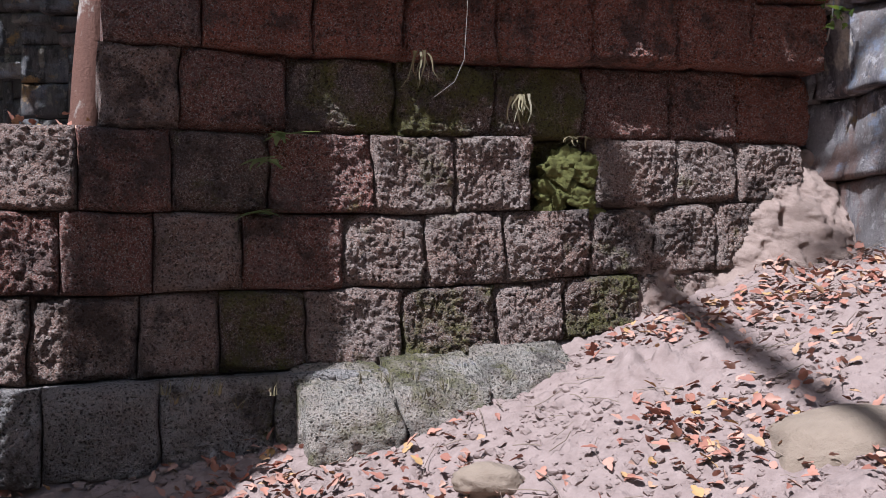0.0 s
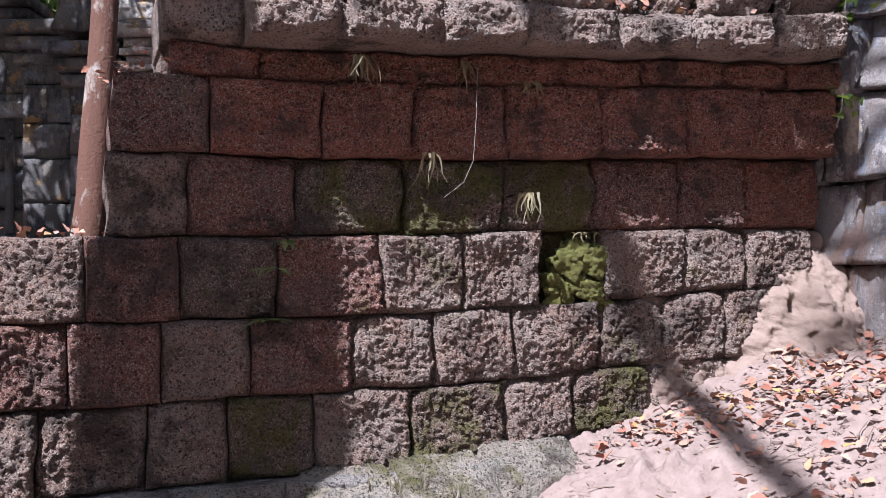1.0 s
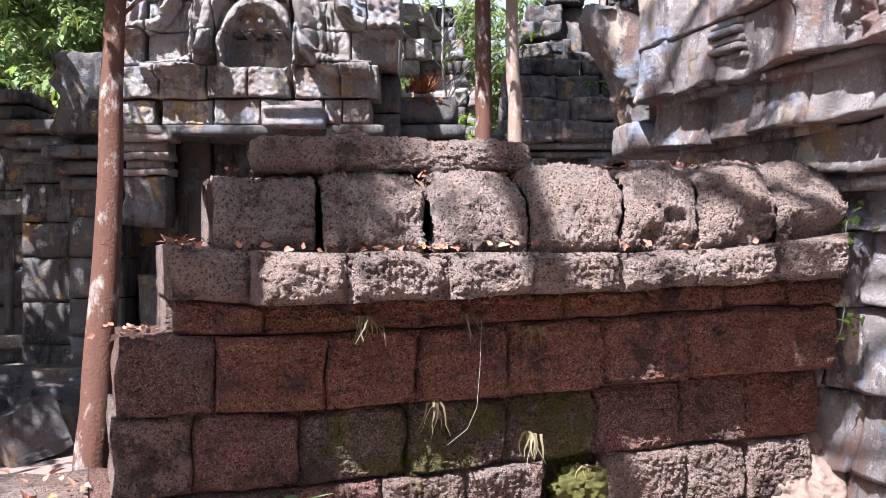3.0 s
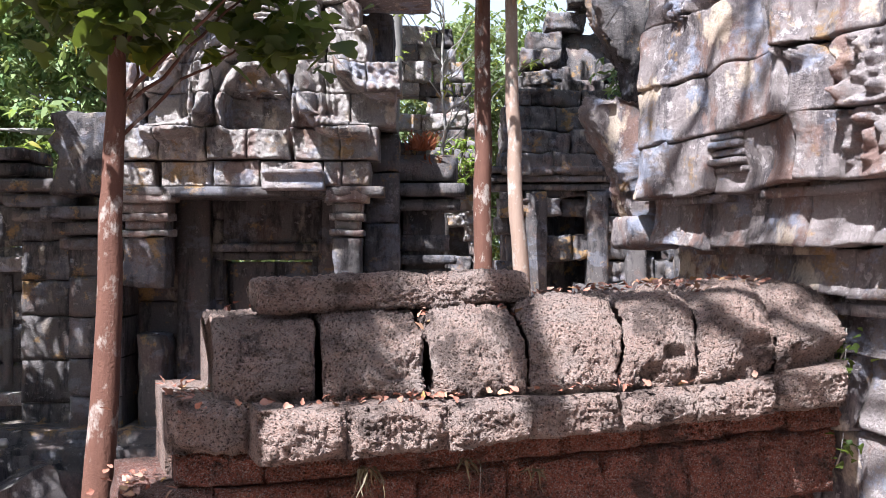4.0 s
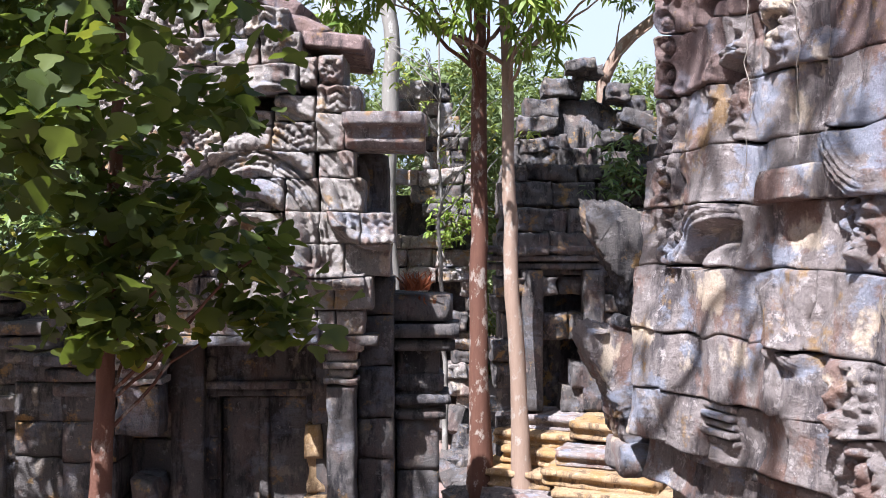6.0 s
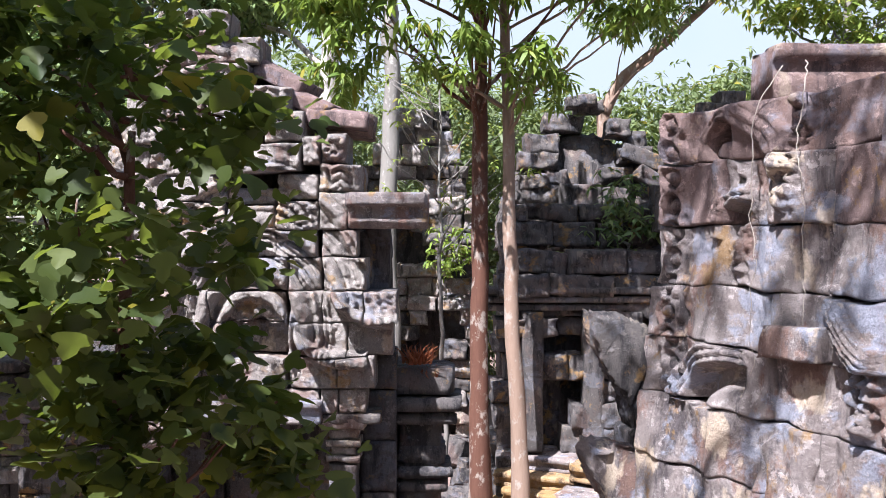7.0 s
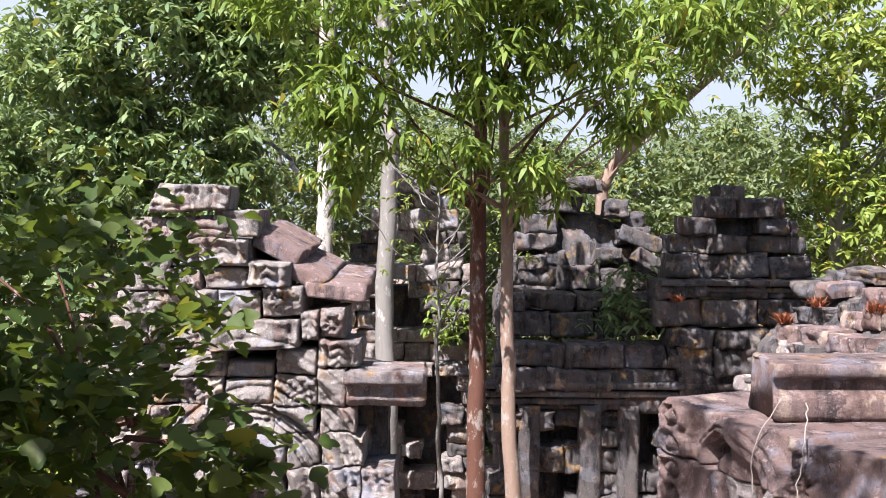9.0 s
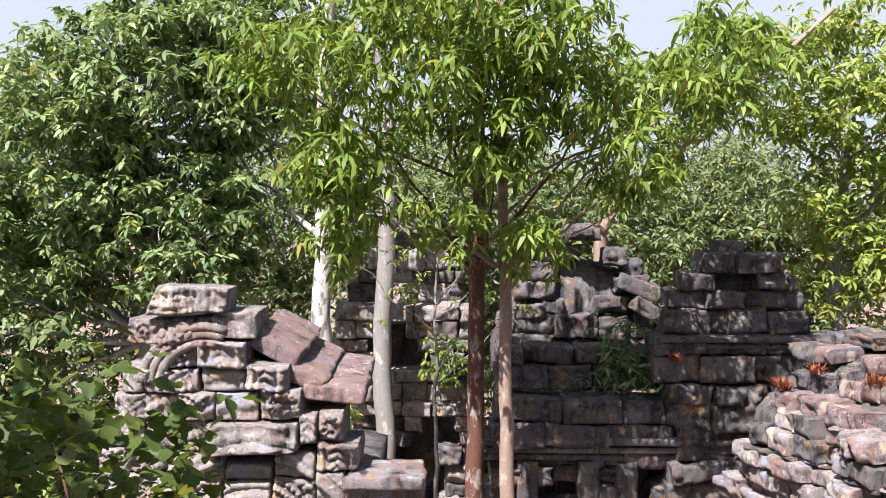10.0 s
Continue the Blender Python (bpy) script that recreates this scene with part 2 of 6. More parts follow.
FERN_RED = foliage("dry fern", (0.196, 0.056, 0.025), (0.322, 0.119, 0.056), 0.0, 0.3, (0.280, 0.084, 0.035))
STRAW = foliage("dry grass", (0.12, 0.095, 0.050), (0.27, 0.215, 0.12), 0.0, 0.2, (0.22, 0.18, 0.09))
ROOT = plain("dry root", (0.22, 0.18, 0.15), (0.42, 0.37, 0.32), 20)


# ---------- building helpers ----------
def mesh_of(name, verts, faces, mat, smooth=True):
    me = bpy.data.meshes.new(name)
    me.from_pydata(verts.tolist() if hasattr(verts, "tolist") else verts, [], faces.tolist() if hasattr(faces, "tolist") else faces)
    me.materials.append(mat)
    if smooth:
        me.polygons.foreach_set("use_smooth", [True] * len(me.polygons))
    me.update()
    return me


def part(name, data, parent, label="", m=None):
    ob = new(name, data)
    ob.parent = parent
    if m is not None:
        ob.matrix_basis = m
    if label:
        ob["label"] = label
    return ob


def turned(cx, cz, rng, deg=2.0):
    """A slight settling of a stone about its middle."""
    return pose(cx, 0, cz, rng.gauss(0, deg * 0.6), rng.gauss(0, deg), rng.gauss(0, deg)) @ pose(-cx, 0, -cz)


def thing(name, label, category, m=None, kind="", group=""):
    ob = new(name)
    ob.empty_display_size = 0.2
    if m is not None:
        ob.matrix_basis = m
    return tagged(ob, label, category, group, kind)


def grid_faces(nu, nv, off=0, wrap=False):
    i, j = np.meshgrid(np.arange(nu - 1), np.arange(nv if wrap else nv - 1), indexing="ij")
    a = i * nv + j
    b = i * nv + (j + 1) % nv
    return (np.stack([a, a + nv, b + nv, b], -1).reshape(-1, 4) + off)


def relief_block(x0, x1, z0, z1, y, depth, mat, relief=None, res=0.04, rnd=0.02, rough=0.012, seed=0, name="stone", back_inset=0.0):
    """A squared stone whose front (towards -y) is a displaced grid; its rim is rounded."""
    nx = max(4, int((x1 - x0) / res) + 2)
    nz = max(4, int((z1 - z0) / res) + 2)
    s = np.linspace(0, 1, nx)
    r = np.linspace(0, 1, nz)
    X, Z = np.meshgrid(x0 + (x1 - x0) * s, z0 + (z1 - z0) * r, indexing="ij")
    edge = np.minimum(np.minimum(X - x0, x1 - X), np.minimum(Z - z0, z1 - Z))
    ragged = rnd * (1 + 0.8 * vnoise(X * 9, Z * 9, seed * 1.7, seed))
    k = np.clip(1 - edge / np.maximum(ragged, 1e-3) / 1.6, 0, 1)
    Y = y + ragged * k ** 2 + rough * fbm(X * 7, Z * 7, seed * 3.1, seed)
    if relief is not None:
        Y = Y - relief(X, Z)
    cx, cz = (x0 + x1) / 2, (z0 + z1) / 2
    pull = 1 - 0.012 * k
    jit = rough * 0.7
    Xo = cx + (X - cx) * pull + jit * k * vnoise(X * 6, Z * 6, seed, seed + 3)
    Zo = cz + (Z - cz) * pull + jit * k * vnoise(X * 6, Z * 6, seed, seed + 5)
    front = np.stack([Xo, Y, Zo], -1).reshape(-1, 3)
    ring = [i * nz for i in range(nx)] + [(nx - 1) * nz + j for j in range(1, nz)] + [i * nz + nz - 1 for i in range(nx - 2, -1, -1)] + [j for j in range(nz - 2, 0, -1)]
    rim = front[ring]
    rows, faces, prev, n0 = [front], [grid_faces(nx, nz)[:, ::-1]], np.array(ring), len(front)
    for d in (0.25, 0.65, 1.0):
        q = rim.copy()
        q[:, 1] = q[:, 1] * (1 - d) + (y + depth) * d
        w = rough * (0 if d == 1.0 else 1)
        q[:, 0] += w * vnoise(q[:, 0] * 8, q[:, 1] * 8, q[:, 2] * 8, seed + 7)
        q[:, 2] += w * vnoise(q[:, 0] * 8, q[:, 1] * 8, q[:, 2] * 8, seed + 9)
        rows.append(q)
        cur = n0 + np.arange(len(ring))
        faces.append(np.stack([prev, cur, np.roll(cur, -1), np.roll(prev, -1)], -1)[:, ::-1])
        prev, n0 = cur, n0 + len(ring)
    f = [tuple(r_) for blk in faces for r_ in blk.tolist()] + [tuple(prev.tolist())]
    me = mesh_of(name, np.concatenate(rows), f, mat)
    n_front = (nx - 1) * (nz - 1)
    me.polygons.foreach_set("use_smooth", [k < n_front for k in range(len(f))])
    return me


def fitted_block(low, high, y, depth, mat, relief, res=0.008, rnd=0.03, gap=0.003, seed=0, name="stone", warp=0.014):
    """A stone between a low edge and a high edge ((xa, za), (xb, zb)), front towards -y; neighbours share their uneven joints."""
    (xa, za), (xb, zb) = low
    (xc, zc), (xd, zd) = high
    w, h = max(xb - xa, xd - xc), max(zc - za, zd - zb)
    nx, nz = max(5, int(w / res) + 2), max(5, int(h / res) + 2)
    S, R = np.meshgrid(np.linspace(0, 1, nx), np.linspace(0, 1, nz), indexing="ij")
    X = (xa * (1 - S) + xb * S) * (1 - R) + (xc * (1 - S) + xd * S) * R
    Z = (za * (1 - S) + zb * S) * (1 - R) + (zc * (1 - S) + zd * S) * R
    dx, dz = np.minimum(S, 1 - S) * w, np.minimum(R, 1 - R) * h
    # the corners wear off more than the edges
    edge = np.minimum(dx, dz) - 0.55 * rnd * np.exp(-(dx ** 2 + dz ** 2) / (2.2 * rnd) ** 2)
    worn = rnd * (1 + 0.55 * vnoise(X * 8, Z * 8, seed * 1.7, seed) + 0.35 * vnoise(X * 24, Z * 24, seed * 1.1, seed + 2))
    k = np.clip(1 - edge / np.maximum(worn, 2e-3), 0, 1)
    cx, cz = X.mean(), Z.mean()
    Xo = X + warp * vnoise(X * 2.6, Z * 7.5, 0.3, 301) - np.sign(X - cx) * gap * k
    Zo = Z + warp * 0.8 * vnoise(X * 5.0, Z * 2.0, 0.7, 302) - np.sign(Z - cz) * gap * k
    yy = y(X) if callable(y) else y
    Y = yy + worn * 1.25 * k ** 2.2 - relief(X, Z)
    front = np.stack([Xo, Y, Zo], -1).reshape(-1, 3)
    ring = [i * nz for i in range(nx)] + [(nx - 1) * nz + j for j in range(1, nz)] + [i * nz + nz - 1 for i in range(nx - 2, -1, -1)] + [j for j in range(nz - 2, 0, -1)]
    rim = front[ring]
    rows, faces, prev, n0 = [front], [grid_faces(nx, nz)[:, ::-1]], np.array(ring), len(front)
    for d in (0.12, 0.5, 1.0):
        q = rim.copy()
        q[:, 1] = q[:, 1] + depth * d
        e = 0.008 * (d < 1)
        q[:, 2] += e * vnoise(q[:, 0] * 14, q[:, 1] * 14, q[:, 2] * 14, seed + 9)
        rows.append(q)
        cur = n0 + np.arange(len(ring))
        faces.append(np.stack([prev, cur, np.roll(cur, -1), np.roll(prev, -1)], -1)[:, ::-1])
        prev, n0 = cur, n0 + len(ring)
    f = [tuple(r_) for blk in faces for r_ in blk.tolist()] + [tuple(prev.tolist())]
    return mesh_of(name, np.concatenate(rows), f, mat)


def sweep(profile, x0, x1, mat, res=0.05, rough=0.008, seed=0, name="moulding", pits=0.0):
    """A closed profile of (y, z) drawn along x, roughened, with capped ends."""
    pts = [Vector(p) for p in profile]
    fine = []
    for a, b in zip(pts, pts[1:] + pts[:1]):
        n = max(1, int((b - a).length / res))
        fine += [a.lerp(b, i / n) for i in range(n)]
    pr = np.array([tuple(p) for p in fine])
    nx = max(2, int((x1 - x0) / res) + 1)
    xs = np.linspace(x0, x1, nx)
    X = np.repeat(xs[:, None], len(pr), 1)
    Y = np.repeat(pr[None, :, 0], nx, 0)
    Z = np.repeat(pr[None, :, 1], nx, 0)
    c = pr.mean(0)
    d = rough * fbm(X * 7, Y * 7, Z * 7, seed)
    if pits:
        d = d - pits * np.maximum(0, vnoise(X * 42, Y * 42, Z * 42, 41) - 0.2) + 0.45 * pits * fbm(X * 26, Y * 26, Z * 26, 42) + 0.35 * pits * vnoise(X * 62, Y * 62, Z * 62, 44)
    L = np.maximum(np.hypot(Y - c[0], Z - c[1]), 1e-3)
    Y, Z = Y + d * (Y - c[0]) / L, Z + d * (Z - c[1]) / L
    endk = np.minimum(X - x0, x1 - X)
    shrink = 1 - 0.05 * np.clip(1 - endk / 0.03, 0, 1) ** 2
    Y, Z = c[0] + (Y - c[0]) * shrink, c[1] + (Z - c[1]) * shrink
    X = X + rough * 1.5 * vnoise(Y * 8, Z * 8, X * 2, seed + 4) * (endk < 0.02)
    v = np.stack([X, Y, Z], -1).reshape(-1, 3)
    f = [tuple(r) for r in grid_faces(nx, len(pr), wrap=True).tolist()]
    f += [tuple(range(len(pr))), tuple(range((nx - 1) * len(pr), nx * len(pr)))[::-1]]
    return mesh_of(name, v, f, mat)


def boxed(x0, x1, y0, y1, z0, z1):
    return [(y0, z0), (y1, z0), (y1, z1), (y0, z1)], x0, x1


def slab(x0, x1, y0, y1, z0, z1, mat, res=0.06, rough=0.01, seed=0, name="stone"):
    p, a, b = boxed(x0, x1, y0, y1, z0, z1)
    e = min(0.025, (z1 - z0) * 0.2)
    p = [(y0 + e, z0), (y1, z0), (y1, z1), (y0 + e, z1), (y0, z1 - e), (y0, z0 + e)]
    return sweep(p, a, b, mat, res, rough, seed, name)


def tube(path, radii, mat, sides=12, rough=0.08, seed=0, name="trunk", cap=True):
    p = np.array(path, float)
    d = np.gradient(p, axis=0)
    d /= np.linalg.norm(d, axis=1)[:, None] + 1e-9
    ref = np.array((0.0, 1.0, 0.0)) if abs(d[:, 2]).mean() > 0.6 else np.array((0.0, 0.0, 1.0))
    a = np.cross(d, ref)
    a /= np.linalg.norm(a, axis=1)[:, None] + 1e-9
    b = np.cross(d, a)
    th = np.linspace(0, 2 * np.pi, sides, endpoint=False)
    r = np.array(radii)[:, None] * (1 + rough * vnoise(np.cos(th)[None] * 2 + seed, np.sin(th)[None] * 2, p[:, 2:3] * 1.5 + p[:, 0:1], seed))
    v = p[:, None] + r[..., None] * (np.cos(th)[None, :, None] * a[:, None] + np.sin(th)[None, :, None] * b[:, None])
    n = len(p)
    f = [tuple(q) for q in grid_faces(n, sides, wrap=True).tolist()]
    if cap:
        f += [tuple(range(sides)), tuple(range((n - 1) * sides, n * sides))[::-1]]
    return mesh_of(name, v.reshape(-1, 3), f, mat)


def wander(a, b, n, amp, rng):
    a, b = np.array(a, float), np.array(b, float)
    t = np.linspace(0, 1, n)[:, None]
    w = np.cumsum(rng.normal(0, 1, (n, 3)), 0)
    w -= w[0] + (w[-1] - w[0]) * t
    return a + (b - a) * t + w * amp


def leaves(centers, size, mat, rng, droop=0.5, slim=0.42, name="leaves", long_form=False, whorl=1):
    """Folded leaves at the given places, singly or in drooping whorls, as one mesh."""
    c = np.asarray(centers, float)
    az = rng.uniform(0, 2 * np.pi, len(c))
    if whorl > 1:
        az = (az[:, None] + np.arange(whorl)[None] * (2 * np.pi / whorl) + rng.normal(0, 0.25, (len(c), whorl))).reshape(-1)
        c = np.repeat(c, whorl, 0) + rng.normal(0, size * 0.12, (len(c) * whorl, 3))
    n = len(c)
    el = rng.normal(-droop, 0.45, n)
    d = np.stack([np.cos(az) * np.cos(el), np.sin(az) * np.cos(el), np.sin(el)], -1)
    side = np.cross(d, np.array((0, 0, 1.0)))
    side /= np.linalg.norm(side, axis=1)[:, None] + 1e-6
    roll = rng.normal(0, 0.5, n)[:, None]
    up = np.cross(side, d)
    side = side * np.cos(roll) + up * np.sin(roll)
    up = np.cross(side, d)
    s = (size * rng.uniform(0.6, 1.25, n))[:, None]
    w = s * slim
    if long_form:
        # a soft three-lobed blade
        half = ((0.06, 0.22), (0.20, 0.50), (0.38, 0.62), (0.52, 0.52), (0.56, 0.30), (0.78, 0.30), (0.92, 0.16))
        rim = [c] + [c + d * s * a + side * w * q + up * s * (0.16 * q - 0.10 * a * a) for a, q in half] + [c + d * s - up * s * 0.12]
        rim += [c + d * s * a - side * w * q + up * s * (0.16 * q - 0.10 * a * a) for a, q in half[::-1]]
        v = np.stack(rim + [c + d * s * 0.42 - up * s * 0.03], 1)
        last = len(rim)
        tri = np.array([(k, (k + 1) % last, last) for k in range(last)])
    else:
        fall = np.array((0, 0, -1.0)) * s * 0.16
        v = np.stack([c, c + d * s * 0.32 + side * w * 0.46 + up * s * 0.05, c + d * s * 0.68 + side * w * 0.36 + up * s * 0.05 + fall * 0.4, c + d * s + fall,
                      c + d * s * 0.68 - side * w * 0.36 + up * s * 0.05 + fall * 0.4, c + d * s * 0.32 - side * w * 0.46 + up * s * 0.05], 1)
        tri = np.array([(0, 1, 5), (1, 2, 4), (1, 4, 5), (2, 3, 4)])
    k = v.shape[1]
    f = (np.arange(n)[:, None, None] * k + tri[None]).reshape(-1, 3)
    me = bpy.data.meshes.new(name)
    me.vertices.add(n * k)
    me.vertices.foreach_set("co", v.reshape(-1))
    me.loops.add(f.size)
    me.loops.foreach_set("vertex_index", f.reshape(-1).astype(np.int32))
    me.polygons.add(len(f))
    me.polygons.foreach_set("loop_start", np.arange(0, f.size, 3, dtype=np.int32))
    me.materials.append(mat)
    me.update(calc_edges=True)
    return me


def clump_points(center, radii, clumps, per, spread, rng, shell=0.55, flat=0.6):
    """Places for leaves: loose clumps through an uneven ellipsoid, with gaps between."""
    q = rng.normal(0, 1, (clumps, 3))
    q /= np.linalg.norm(q, axis=1)[:, None]
    q *= (rng.uniform(shell ** 3, 1, clumps) ** (1 / 3))[:, None]
    q *= 1 + 0.28 * vnoise(q[:, 0] * 2.2 + center[0], q[:, 1] * 2.2 + center[1], q[:, 2] * 2.2, 5)[:, None]
    c = np.array(center) + q * np.array(radii)
    o = rng.normal(0, 1, (clumps, per, 3)) * spread * rng.uniform(0.6, 1.3, (clumps, 1, 1))
    o[..., 2] *= flat
    return (c[:, None] + o).reshape(-1, 3), c


def ground_z(x, y):
    """The bank before the wall climbs to its right; the yard behind lies higher."""
    front = 0.865 + 0.27 * np.clip(x + 0.1, 0, 2.6) + np.where(y < 4.2, 0.34, 0.22) * (y - 4.2) * (y < 6) - 0.04 * np.clip(-x, 0, 4)
    front = np.where(y < 3.2, 0.525 + 0.27 * np.clip(x + 0.1, 0, 2.6) + 0.10 * (y - 3.2), front)
    front = np.maximum(front, 0.2)
    yard = 1.45 - 0.5 * step01(9, 15, y) + 0.25 * step01(19, 30, y)
    wall_y = 4.51 + 0.366 * x
    k = step01(wall_y + 0.25, wall_y + 0.9, y)
    k = np.where(np.abs(x) > 12, step01(5, 9, y), k)
    return front * (1 - k) + yard * k


# ---------- ground ----------
def build_ground():
    def axis(core, far, n_core, n_far):
        a = np.linspace(core[0], core[1], n_core)
        lo = core[0] - np.geomspace(0.3, far, n_far)[::-1]
        hi = core[1] + np.geomspace(0.3, far, n_far)
        return np.concatenate([lo, a, hi])
    xs = axis((-2.6, 2.6), 400, 290, 22)
    ys = axis((2.8, 5.6), 400, 156, 26)
    X, Y = np.meshgrid(xs, ys, indexing="ij")
    Z = ground_z(X, Y)
    near = (np.abs(X) < 3.0) & (Y > 2.6) & (Y < 6.0)
    Z = Z + np.where(near, 0.035 * fbm(X * 3, Y * 3, 0, 3) + 0.018 * fbm(X * 11, Y * 11, 0, 8) + 0.018 * fbm(X * 38, Y * 38, 3, 13) + 0.022 * np.abs(fbm(X * 19, Y * 19, 1, 12)) * (0.4 + step01(-0.2, 0.4, vnoise(X * 2, Y * 2, 0, 14))), 0.07 * fbm(X * 0.8, Y * 0.8, 0, 4))
    Z = Z + 0.10 * np.exp(-((X - 0.85) ** 2 + (Y - 4.15) ** 2) / 0.04) * (0.5 + fbm(X * 14, Y * 14, 2, 9))
    me = mesh_of("ground", np.stack([X, Y, Z], -1).reshape(-1, 3), grid_faces(len(xs), len(ys))[:, :], SOIL)
    tagged(new("ground", me), "pinkish sandy soil with litter of dry leaves", "ground", kind="structure")


build_ground()


def build_haze():
    """Pale hazy sky low behind the forest."""
    m = Nodes("pale haze")
    e = m.node("ShaderNodeEmission", Strength=0.34)
    m.link(m.mix(m.noise(0.006, 3), (0.72, 0.87, 1.0), (0.95, 0.98, 1.0)), e.inputs["Color"])
    m.link(e.outputs[0], m.out.inputs["Surface"])
    a = np.linspace(radians(40), radians(140), 40)
    v = np.stack([np.stack([600 * np.cos(a), 600 * np.sin(a), np.full(40, z)], -1) for z in (-20.0, 330.0)], 0).reshape(-1, 3)
    tagged(new("backdrop", mesh_of("backdrop", v, grid_faces(2, 40), m.mat)), "pale hazy sky behind the forest", "sky", kind="structure")


build_haze()
WALL_M = pose(0, 4.51, 0, 0, 0, 20.1)


def to_world(u, v):
    p = WALL_M @ Vector((u, v, 0))
    return p.x, p.y


# ---------- laterite wall ----------
wall = thing("wall_laterite", "ruined reddish laterite block wall with a rounded coping", "wall", WALL_M, "structure")


def crust(X, Z, s):
    """Pitted, crumbling laterite skin."""
    pit = np.maximum(0, vnoise(X * 62, Z * 62, s * 0.7, 41) - 0.35)
    knob = np.abs(vnoise(X * 36, Z * 36, s * 0.5, 45)) + 0.6 * np.abs(vnoise(X * 71, Z * 71, s * 0.9, 42))
    hole = np.maximum(0, vnoise(X * 15, Z * 15, s * 0.4, 47) - 0.55)
    return 0.017 * vnoise(X * 4.5, Z * 5.5, s, 43) + 0.011 * vnoise(X * 11, Z * 12, s, 46) - 0.012 * pit - 0.020 * hole + 0.021 * knob - 0.010 + 0.006 * vnoise(X * 120, Z * 120, s, 44)


def line(*pts):
    return lambda u: float(np.interp(u, [p[0] for p in pts], [p[1] for p in pts]))


BED = [line((-3, 0.70), (2, 0.70)), line((-1.6, 1.095), (0.02, 1.12), (0.92, 1.22), (2, 1.3)), line((-1.8, 1.452), (-0.4, 1.467), (0.31, 1.485), (1.09, 1.518), (2, 1.55)),
       line((-1.8, 1.80), (-0.5, 1.798), (0.61, 1.834), (1.43, 1.88), (2, 1.90)), line((-1.4, 2.155), (-0.5, 2.16), (0.93, 2.20), (2, 2.21)),
       line((-1.3, 2.515), (0, 2.512), (1.8, 2.585)), line((-1.3, 2.845), (0, 2.86), (1.8, 2.93)), line((-1.3, 3.00), (-0.8, 2.985), (0.8, 3.02), (2, 3.07))]


def wall_row(i, joints, mats, face, seed, depth=0.75, top=None, jog=0.010, rnd=0.028):
    """One course between two bed lines."""
    rng = random.Random(seed)
    lo, hi = BED[i], top or BED[i + 1]
    for k, (a, b) in enumerate(zip(joints, joints[1:])):
        mat = mats[k] if isinstance(mats, list) else mats
        s = seed * 31 + k
        j = rng.uniform(-jog, jog)
        me = fitted_block(((a, lo(a)), (b, lo(b))), ((a, hi(a)), (b, hi(b))), lambda X: face(X) + j, depth, mat, lambda X, Z: crust(X, Z, s), 0.0075, rnd * rng.uniform(0.8, 1.3), 0.003, s, "laterite_block")
        part("laterite_block", me, wall)


flat = lambda X: 0.0 * X
wall_row(0, [-2.9, -2.35, -1.74, -1.29, -0.82, -0.40, 0.2], DUSTY, lambda X: -0.12 + 0 * X, 1)
wall_row(1, [-2.9, -2.35, -1.80, -1.374, -1.04, -0.66, -0.214, 0.25, 0.623, 1.05, 1.5], [BROWN, BROWN, BROWN, BROWN, MOSSY, BROWN, MOSSY, BROWN, MOSSY, BROWN], flat, 2)
wall_row(2, [-3.0, -2.2, -1.69, -1.32, -0.94, -0.49, -0.10, 0.31, 0.767, 1.12, 1.51, 1.95], [BROWN, DUSKY, DUSKY, BROWN, DUSKY, BROWN, BROWN, BROWN, BROWN, BROWN, BROWN], flat, 3)
wall_row(3, [-3.0, -2.1, -1.617, -1.237, -0.818, -0.356, 0.042, 0.44], [BROWN, BROWN, DUSKY, MOSSY, DUSKY, BROWN, BROWN], flat, 4)
wall_row(3, [0.805, 1.25, 1.64, 2.05], [BROWN, BROWN, BROWN], flat, 14)
wall_row(3, [0.44, 0.805], MOSSY, lambda X: 0.13 + 0 * X, 15)
wall_row(4, [-1.535, -1.20, -0.745, -0.23, 0.245, 0.74, 1.235, 1.635, 2.12], [BROWN, DUSKY, MOSSY, MOSSY, MOSSY, DUSKY, DUSKY, RED], lambda X: 0.005 + 0 * X, 5)
wall_row(5, [-1.515, -1.12, -0.63, -0.206, 0.238, 0.72, 1.193, 1.626, 2.098], [DUSKY, RED, RED, RED, RED, RED, RED, RED], lambda X: -0.075 - 0.045 * X, 6)
wall_row(6, [-1.28, -0.9, -0.47, 0.03, 0.5, 0.95, 1.4, 1.8, 2.1], RED, lambda X: -0.06 - 0.06 * X, 7, 0.7)
LEDGE_TOP = line((-1.3, 3.24), (-0.9, 3.215), (0.3, 3.20), (1.1, 3.21), (1.58, 3.25), (2.05, 3.31))
wall_row(7, [-1.315, -0.95], GREYLAT, lambda X: -0.06 + 0 * X, 8, 0.7, top=LEDGE_TOP, rnd=0.04)
wall_row(7, [-0.976, -0.60, -0.155, 0.245, 0.71, 1.115, 1.572, 2.015], GREYLAT, lambda X: -0.325 - 0.015 * X, 9, 0.9, top=LEDGE_TOP, jog=0.02, rnd=0.042)


